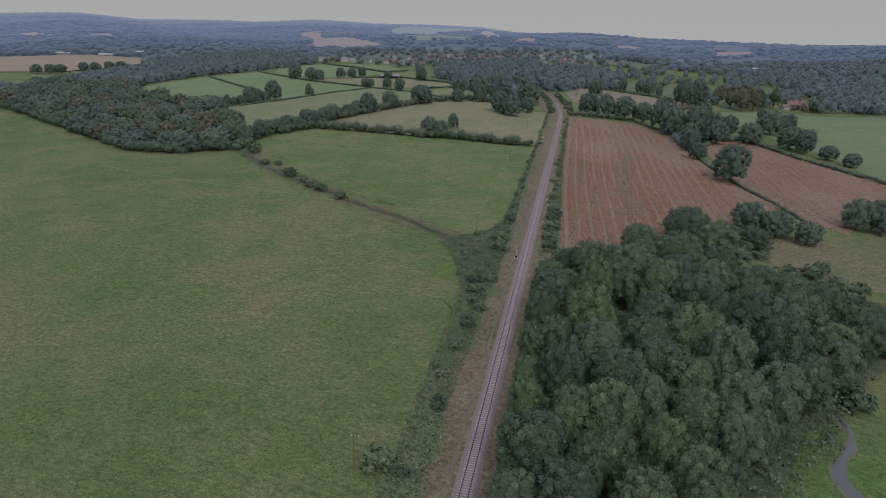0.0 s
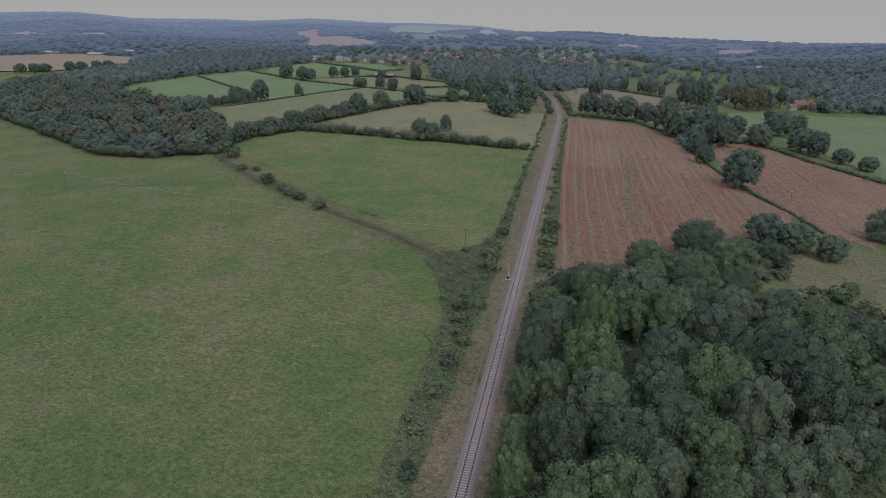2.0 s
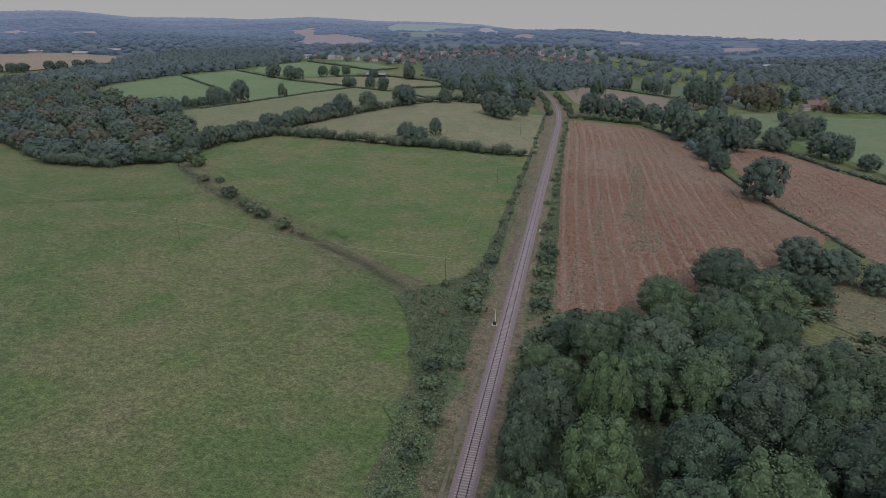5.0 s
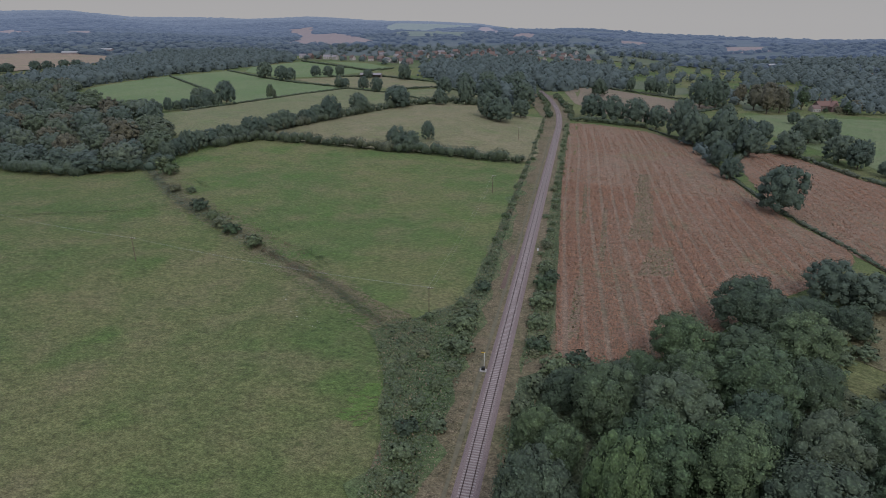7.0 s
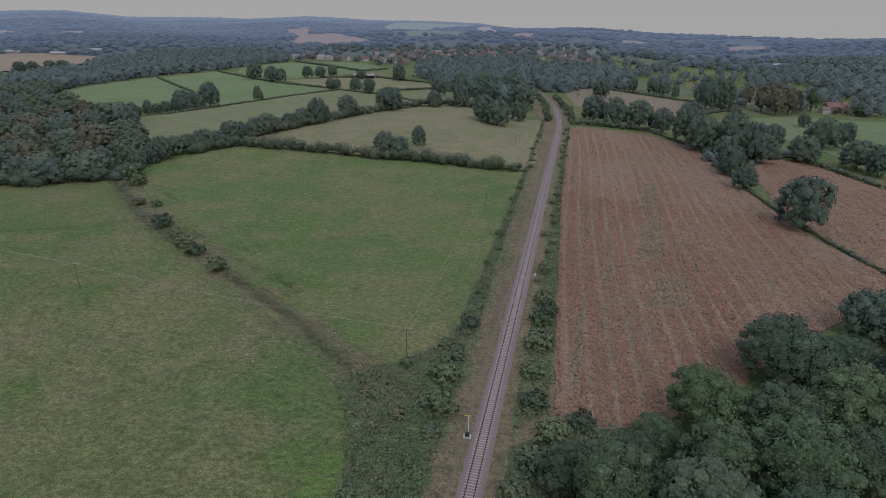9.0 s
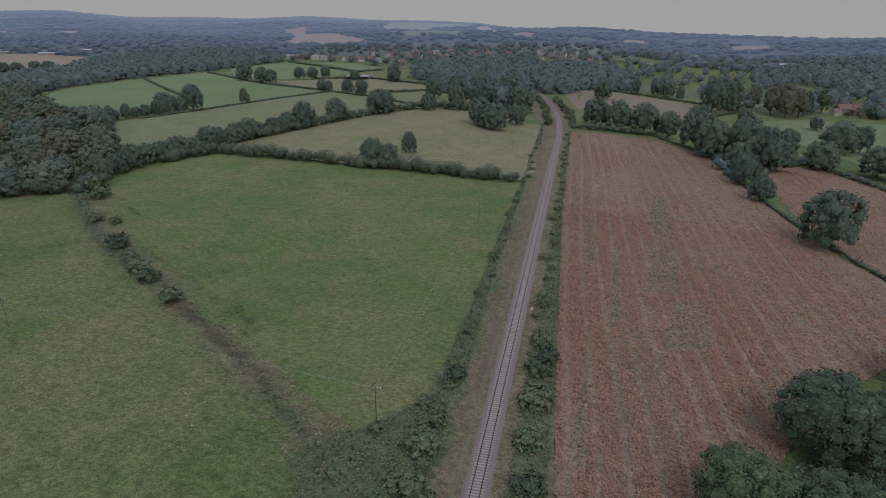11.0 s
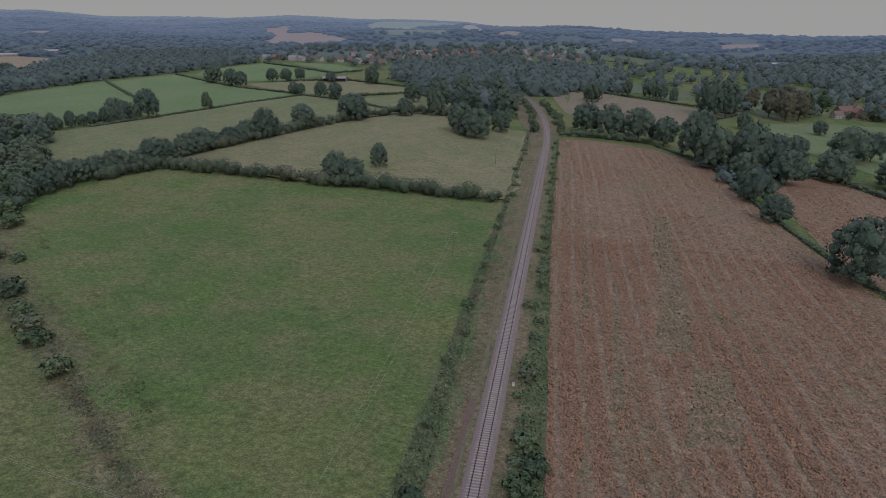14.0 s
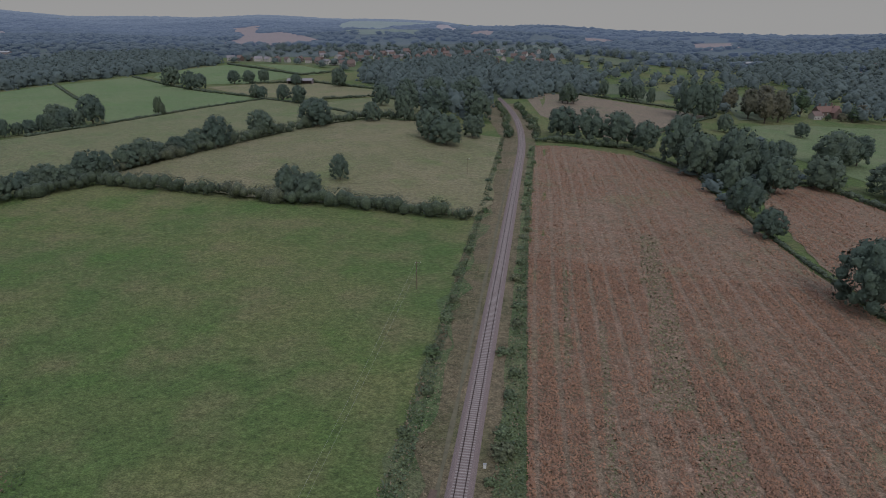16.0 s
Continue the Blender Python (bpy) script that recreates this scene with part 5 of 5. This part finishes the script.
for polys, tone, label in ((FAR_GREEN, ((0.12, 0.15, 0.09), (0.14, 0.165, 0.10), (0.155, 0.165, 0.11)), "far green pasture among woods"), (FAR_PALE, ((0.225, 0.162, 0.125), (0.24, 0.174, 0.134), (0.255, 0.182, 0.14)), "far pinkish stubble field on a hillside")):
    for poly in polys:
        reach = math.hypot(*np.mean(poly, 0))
        # far fields take the haze emission of their band
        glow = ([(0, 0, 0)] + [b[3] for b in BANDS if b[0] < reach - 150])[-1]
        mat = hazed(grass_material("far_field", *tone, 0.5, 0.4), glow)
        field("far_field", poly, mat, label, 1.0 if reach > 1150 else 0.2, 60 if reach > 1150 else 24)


# ---- houses ----
def house(name, label, sx, sy, eaves, ridge, wall, roof, windows, group=""):
    root = tagged(new(name), label, "house", group)
    body = box_bm(sx, sy, eaves)
    for s in (-1, 1):
        body.faces.new([body.verts.new(c) for c in ((s * sx / 2, -sy / 2, eaves), (s * sx / 2, sy / 2, eaves), (s * sx / 2, 0, ridge))])
    part("wall", body, wall, root)
    bm = bmesh.new()
    for s in (-1, 1):
        o = 0.35
        drop = (ridge - eaves) * o / (sy / 2)
        lowv = [(-sx / 2 - o, s * (sy / 2 + o), eaves - drop), (sx / 2 + o, s * (sy / 2 + o), eaves - drop)]
        upv = [(sx / 2 + o, 0, ridge), (-sx / 2 - o, 0, ridge)]
        a = [bm.verts.new(c) for c in lowv + upv]
        b = [bm.verts.new((c[0], c[1], c[2] + 0.2)) for c in lowv + upv]
        bm.faces.new(a[::-1]), bm.faces.new(b)
        for k in range(4):
            bm.faces.new((a[k], a[(k + 1) % 4], b[(k + 1) % 4], b[k]))
    bmesh.ops.recalc_face_normals(bm, faces=bm.faces[:])
    r = part("roof", bm, roof, root)
    part("chimney", box_bm(0.9, 0.7, 2.2, (sx * 0.3, 0, ridge - 1.0)), M_BRICK, r)
    for k in range(windows):
        x = (k + 0.5) / windows * sx - sx / 2
        for z in (0.9, 3.2):
            if z + 1.3 < eaves:
                w = part("window", box_bm(1.2, 0.08, 1.25, (x, -sy / 2 - 0.03, z)), M_WHITE, root)
                part("pane", box_bm(0.95, 0.04, 1.0, (x, -sy / 2 - 0.08, z + 0.12)), M_PANE, w)
    return root


rng = np.random.default_rng(8)
house_kinds = [
    house("village_house", "red brick house with a clay tile roof among trees", 11, 7.5, 5.2, 9.2, M_BRICK, M_TILE, 4, "village houses"),
    house("village_house", "white rendered house with a red tile roof", 10, 7, 5.2, 8.8, M_RENDER, M_TILE, 3, "village houses"),
    house("village_house", "pale house with a grey slate roof", 13, 7, 5.0, 8.2, M_RENDER, M_SLATE, 4, "village houses"),
]
vp = np.concatenate([along([(-425, 1015), (-350, 1000), (-285, 985), (-230, 950)], 15.0), spaced(rng, sow(rng, [(-330, 1010), (-220, 950), (-140, 1010), (0, 1030), (40, 1100), (0, 1230), (-150, 1260), (-330, 1120)], 300), 24)[:62]])
placed = {}
for i, (x, y) in enumerate(vp):
    root = house_kinds[int(rng.choice([0, 0, 0, 1, 2]))]
    m = Matrix.LocRotScale((x, y, float(gz(x, y)) - 0.2), Euler((0, 0, rng.choice([0.0, 0.3, -0.4, 1.5]) + rng.normal(0, 0.15))), (0.85, 0.85, 0.85))
    if root in placed:
        copy_thing(root, m)
    else:
        placed[root] = m
for root, m in placed.items():
    root.matrix_basis = m

manor = house("manor_house", "long red brick country house with tall chimneys and tiled roof", 22, 8, 5.6, 9.6, M_BRICK, M_REDTILE, 6)
manor.matrix_basis = pose(254, 764, float(gz(254, 764)) - 0.2, 0, 0, 20)
for x in (-8, -2, 4):
    part("chimney", box_bm(1.3, 1.0, 3.4, (x, 0.4, 8.6)), M_BRICK, manor)
wing = house("manor_wing", "white-walled wing of a red country house", 8, 7, 3.6, 6.5, M_RENDER, M_TILE, 3)
gable = house("manor_gable", "gabled red brick cross wing of a country house", 8, 6.5, 5.4, 9.0, M_BRICK, M_REDTILE, 2)
gable.matrix_basis = pose(259, 761, float(gz(259, 761)) - 0.2, 0, 0, 110)
wing.matrix_basis = pose(239, 747, float(gz(239, 747)) - 0.2, 0, 0, 20)

long_kind = house("glasshouse", "long low pale-roofed farm building among trees", 26, 9, 3.4, 5.2, M_BARN, M_PALEROOF, 5, "pale farm buildings")
for x, y, turn in ((-899, 961, 10), (-805, 955, 25), (-788, 1011, 15)):
    copy_thing(long_kind, pose(x, y, float(gz(x, y)), 0, 0, turn))
long_kind.matrix_basis = pose(315, 1178, float(gz(315, 1178)) + 2.0, 0, 0, 12)
for x, y, turn in ((393, 1029, 20), (429, 1045, -10), (445, 1100, 15), (470, 1085, 5)):
    copy_thing(house_kinds[0], pose(x, y, float(gz(x, y)) + 0.5, 0, 0, turn))

barn = tagged(new("barn"), "long low open-fronted barn with a grey roof", "barn")
part("wall", box_bm(24, 0.3, 3.2, (0, 4.5, 0)), M_BARN, barn)
for x in (-12, 12):
    part("end_wall", box_bm(0.3, 8.7, 3.4, (x, 0, 0)), M_BARN, barn)
for x in (-8, -4, 0, 4, 8):
    part("post", box_bm(0.3, 0.3, 3.2, (x, -4.3, 0), 0.03), M_WOODPOLE, barn)
bm = bmesh.new()
for s in (-1, 1):
    q = [(-12.6, s * 5.1, 3.2), (12.6, s * 5.1, 3.2), (12.6, 0, 5.0), (-12.6, 0, 5.0)]
    a = [bm.verts.new(c) for c in q]
    b = [bm.verts.new((c[0], c[1], c[2] + 0.2)) for c in q]
    bm.faces.new(a[::-1]), bm.faces.new(b)
    for k in range(4):
        bm.faces.new((a[k], a[(k + 1) % 4], b[(k + 1) % 4], b[k]))
bmesh.ops.recalc_face_normals(bm, faces=bm.faces[:])
part("roof", bm, M_SLATE, barn)
barn.matrix_basis = pose(-228, 775, float(gz(-228, 775)) - 0.1, 0, 0, 8)


# ---- poles in the fields ----
def field_pole():
    root = tagged(new("utility_pole"), "slim weathered wooden pole with a short crossarm", "pole", "field poles")
    part("post", tube_bm([(0, 0, -0.6), (0, 0, 4), (0, 0, 8.2)], [0.12, 0.105, 0.085], 8), M_WOODPOLE, root)
    part("crossarm", box_bm(1.5, 0.12, 0.14, (0.35, 0, 7.7), 0.02), M_WOODPOLE, root)
    for x in (-0.2, 0.4, 1.0):
        part("insulator", tube_bm([(x, 0, 7.82), (x, 0, 8.0), (x, 0, 8.12)], [0.05, 0.07, 0.03], 6), M_WHITE, root)
    return root


pole = field_pole()
for x, y in ((-20.5, 82), (-121, 234), (-214, 249), (-21, 333), (-22.5, 456)):
    copy_thing(pole, pose(x, y, float(gz(x, y)), 0, 0, 10))
pole.matrix_basis = pose(-20.5, 216, float(gz(-20.5, 216)), 0, 0, 10)


def wire(a, b, shift, sag):
    """A thin line that hangs between two poles."""
    pts = []
    for i in range(13):
        k = i / 12
        x, y = a[0] + (b[0] - a[0]) * k, a[1] + (b[1] - a[1]) * k
        z = (float(gz(*a)) * (1 - k) + float(gz(*b)) * k) + 8.05 - sag * 4 * k * (1 - k)
        pts.append((x + shift * 0.98, y + shift * 0.17, z))
    bm = tube_bm(pts, [0.012] * 13, 4)
    me = bpy.data.meshes.new("overhead_wire")
    bm.to_mesh(me)
    bm.free()
    me.materials.append(M_STEEL)
    return tagged(new("overhead_wire", me), "thin pale overhead wire strung between wooden poles", "wire", "overhead wires")


for a, b in (((-20.5, 216), (-121, 234)), ((-121, 234), (-214, 249)), ((-20.5, 216), (-21, 333))):
    for shift in (-0.2, 1.0):
        wire(a, b, shift, 1.3)

# ---- stream in the meadow behind the wood ----
STREAM = [(80, 140), (77, 132), (74, 126.3), (75.8, 123.5), (75.2, 117.3), (71.2, 111.5), (67, 105.8), (67.4, 102), (69, 99), (72, 90), (62, 66)]
WIDTH = [0.35, 0.35, 0.4, 0.45, 0.7, 1.5, 1.2, 0.6, 0.7, 0.7, 0.7]
for name, extra, lift, mat, label in (("stream_bank", 0.45, 0.18, M_MUD, "muddy trampled bank of a small stream"), ("water", 0.0, 0.24, M_WATER, "small winding stream of still grey water")):
    fine = along(STREAM, 1.2)
    s = np.linspace(0, 1, len(fine))
    w = np.interp(s, np.linspace(0, 1, len(WIDTH)), WIDTH) + extra + 0.25 * np.sin(s * 60)
    t = unit(np.gradient(fine, axis=0))
    smooth_line = np.stack([np.convolve(np.pad(fine[:, k], 3, "edge"), np.ones(7) / 7, "valid") for k in (0, 1)], 1)
    left = smooth_line + np.stack([-t[:, 1], t[:, 0]], 1) * w[:, None]
    right = smooth_line - np.stack([-t[:, 1], t[:, 0]], 1) * w[:, None]
    v = np.concatenate([left, right])
    z = gz(v[:, 0], v[:, 1]) + lift
    if lift > 0.2:
        z = np.full(len(v), 0.0) + np.tile((gz(smooth_line[:, 0], smooth_line[:, 1])), 2) + lift
    k = len(left)
    f = [(k + i, k + i + 1, i + 1, i) for i in range(k - 1)]
    tagged(new(name, mesh_of(name, np.column_stack([v, z]), f, mat)), label, "stream", kind="structure")
field("stream_meadow", [(62, 60), (56, 95), (64, 112), (70, 128), (78, 138), (95, 150), (110, 170), (130, 190), (150, 150), (120, 60)], M_PADDOCK, "green grazed meadow along a stream", 0.14, 12, 0.4)
thicket("stream_reeds", [(66, 112), (70, 122), (74, 127), (74, 121), (72, 114), (68, 108)], 8, 0.7, 0.4, M_SCRUB, "dark green water plants in the stream", "reeds", 2.0, 0.3)


# ---- railway ----
track = tagged(new("railway_track"), "single railway track on pinkish ballast with concrete sleepers", "railway")
GAUGE = 1.505
ys = np.concatenate([np.arange(-300, 480, 20.0), np.arange(480, 800, 6.0)])


def sweep(profile, offset=0.0):
    """A profile (across, up) carried along the line."""
    bm = bmesh.new()
    rows = []
    for y in ys:
        x = float(rail_x(y))
        lean = math.atan2(float(rail_x(y + 1)) - x, 1.0)
        c, s = math.cos(lean), math.sin(lean)
        z0 = float(gz(x, y))
        rows.append([bm.verts.new((x + (a + offset) * c, y - (a + offset) * s, z0 + b)) for a, b in profile])
    for r1, r2 in zip(rows, rows[1:]):
        for k in range(len(profile) - 1):
            bm.faces.new((r1[k], r1[k + 1], r2[k + 1], r2[k]))
    return bm


part("ballast", sweep([(-2.35, 0.15), (-2.0, 0.38), (-1.6, 0.58), (-0.85, 0.58), (-0.6, 0.585), (0.6, 0.585), (0.85, 0.58), (1.6, 0.58), (2.0, 0.38), (2.35, 0.15)]), M_BALLAST, track, "pinkish grey stone ballast bed")
for side in (-GAUGE / 2, GAUGE / 2):
    part("rail", sweep([(-0.07, 0.62), (-0.015, 0.66), (-0.035, 0.74), (-0.035, 0.79), (0.035, 0.79), (0.035, 0.74), (0.015, 0.66), (0.07, 0.62)], side), M_RAIL, track, "rusty steel rail")
SLEEPER = bpy.data.meshes.new("sleeper")
bm = box_bm(2.5, 0.27, 0.22, (0, 0, 0), 0.03)
bm.to_mesh(SLEEPER)
bm.free()
SLEEPER.materials.append(M_SLEEPER)
rng = np.random.default_rng(3)
for i in range(300):
    y = 84 + i * 0.65
    ob = part("sleeper", SLEEPER, None, track)
    ob.matrix_basis = pose(rng.normal(0, 0.015), y, float(gz(0, y)) + 0.41, 0, 0, rng.normal(0, 0.4))
bm = bmesh.new()
for a, b in ((84 - 0.65 * 40, 84), (84 + 300 * 0.65, 620)):
    for y in np.arange(a, b - 0.1, 0.65):
        x = float(rail_x(y))
        box_bm(2.5, 0.27, 0.22, (x, y, float(gz(x, y)) + 0.41), 0, bm)
tagged(part("sleeper_run", bm, M_SLEEPER, track, "far run of concrete sleepers"), kind="stuff")

ribbon("cess_path", [(-3.3, 60), (-3.4, 200), (-3.5, 330), (-3.7, 480)], 0.4, 0.30, M_MUD, "worn brown walking strip beside the ballast", "path")
# lineside equipment
marker = tagged(new("lineside_post"), "pale lineside post with a yellow arm above a dark box", "post")
part("pad", box_bm(1.5, 1.2, 0.25, (0, 0, 0), 0.03), M_CONCRETE, marker, "pale concrete pad")
part("box", box_bm(0.75, 0.6, 0.7, (0, 0.05, 0.25), 0.04), M_BLACK, marker, "dark equipment box")
part("pole", tube_bm([(0.15, 0.35, 0.2), (0.15, 0.35, 2.4), (0.15, 0.35, 4.4)], [0.07, 0.06, 0.05], 8), M_WHITE, marker, "pale painted pole")
part("arm", box_bm(0.9, 0.08, 0.25, (-0.1, 0.35, 4.2), 0.02), M_YELLOW, marker, "yellow arm")
marker.matrix_basis = pose(-2.9, 193.3, 0.2, 0, 0, 4)
cabinet = tagged(new("lineside_cabinet"), "small white marker cabinet beside the ballast", "cabinet")
part("body", box_bm(0.5, 0.4, 0.75, (0, 0, 0), 0.03), M_WHITE, cabinet)
part("lid", box_bm(0.56, 0.46, 0.06, (0, 0, 0.75), 0.01), M_STEEL, cabinet)
cabinet.matrix_basis = pose(3.3, 268, 0.22)
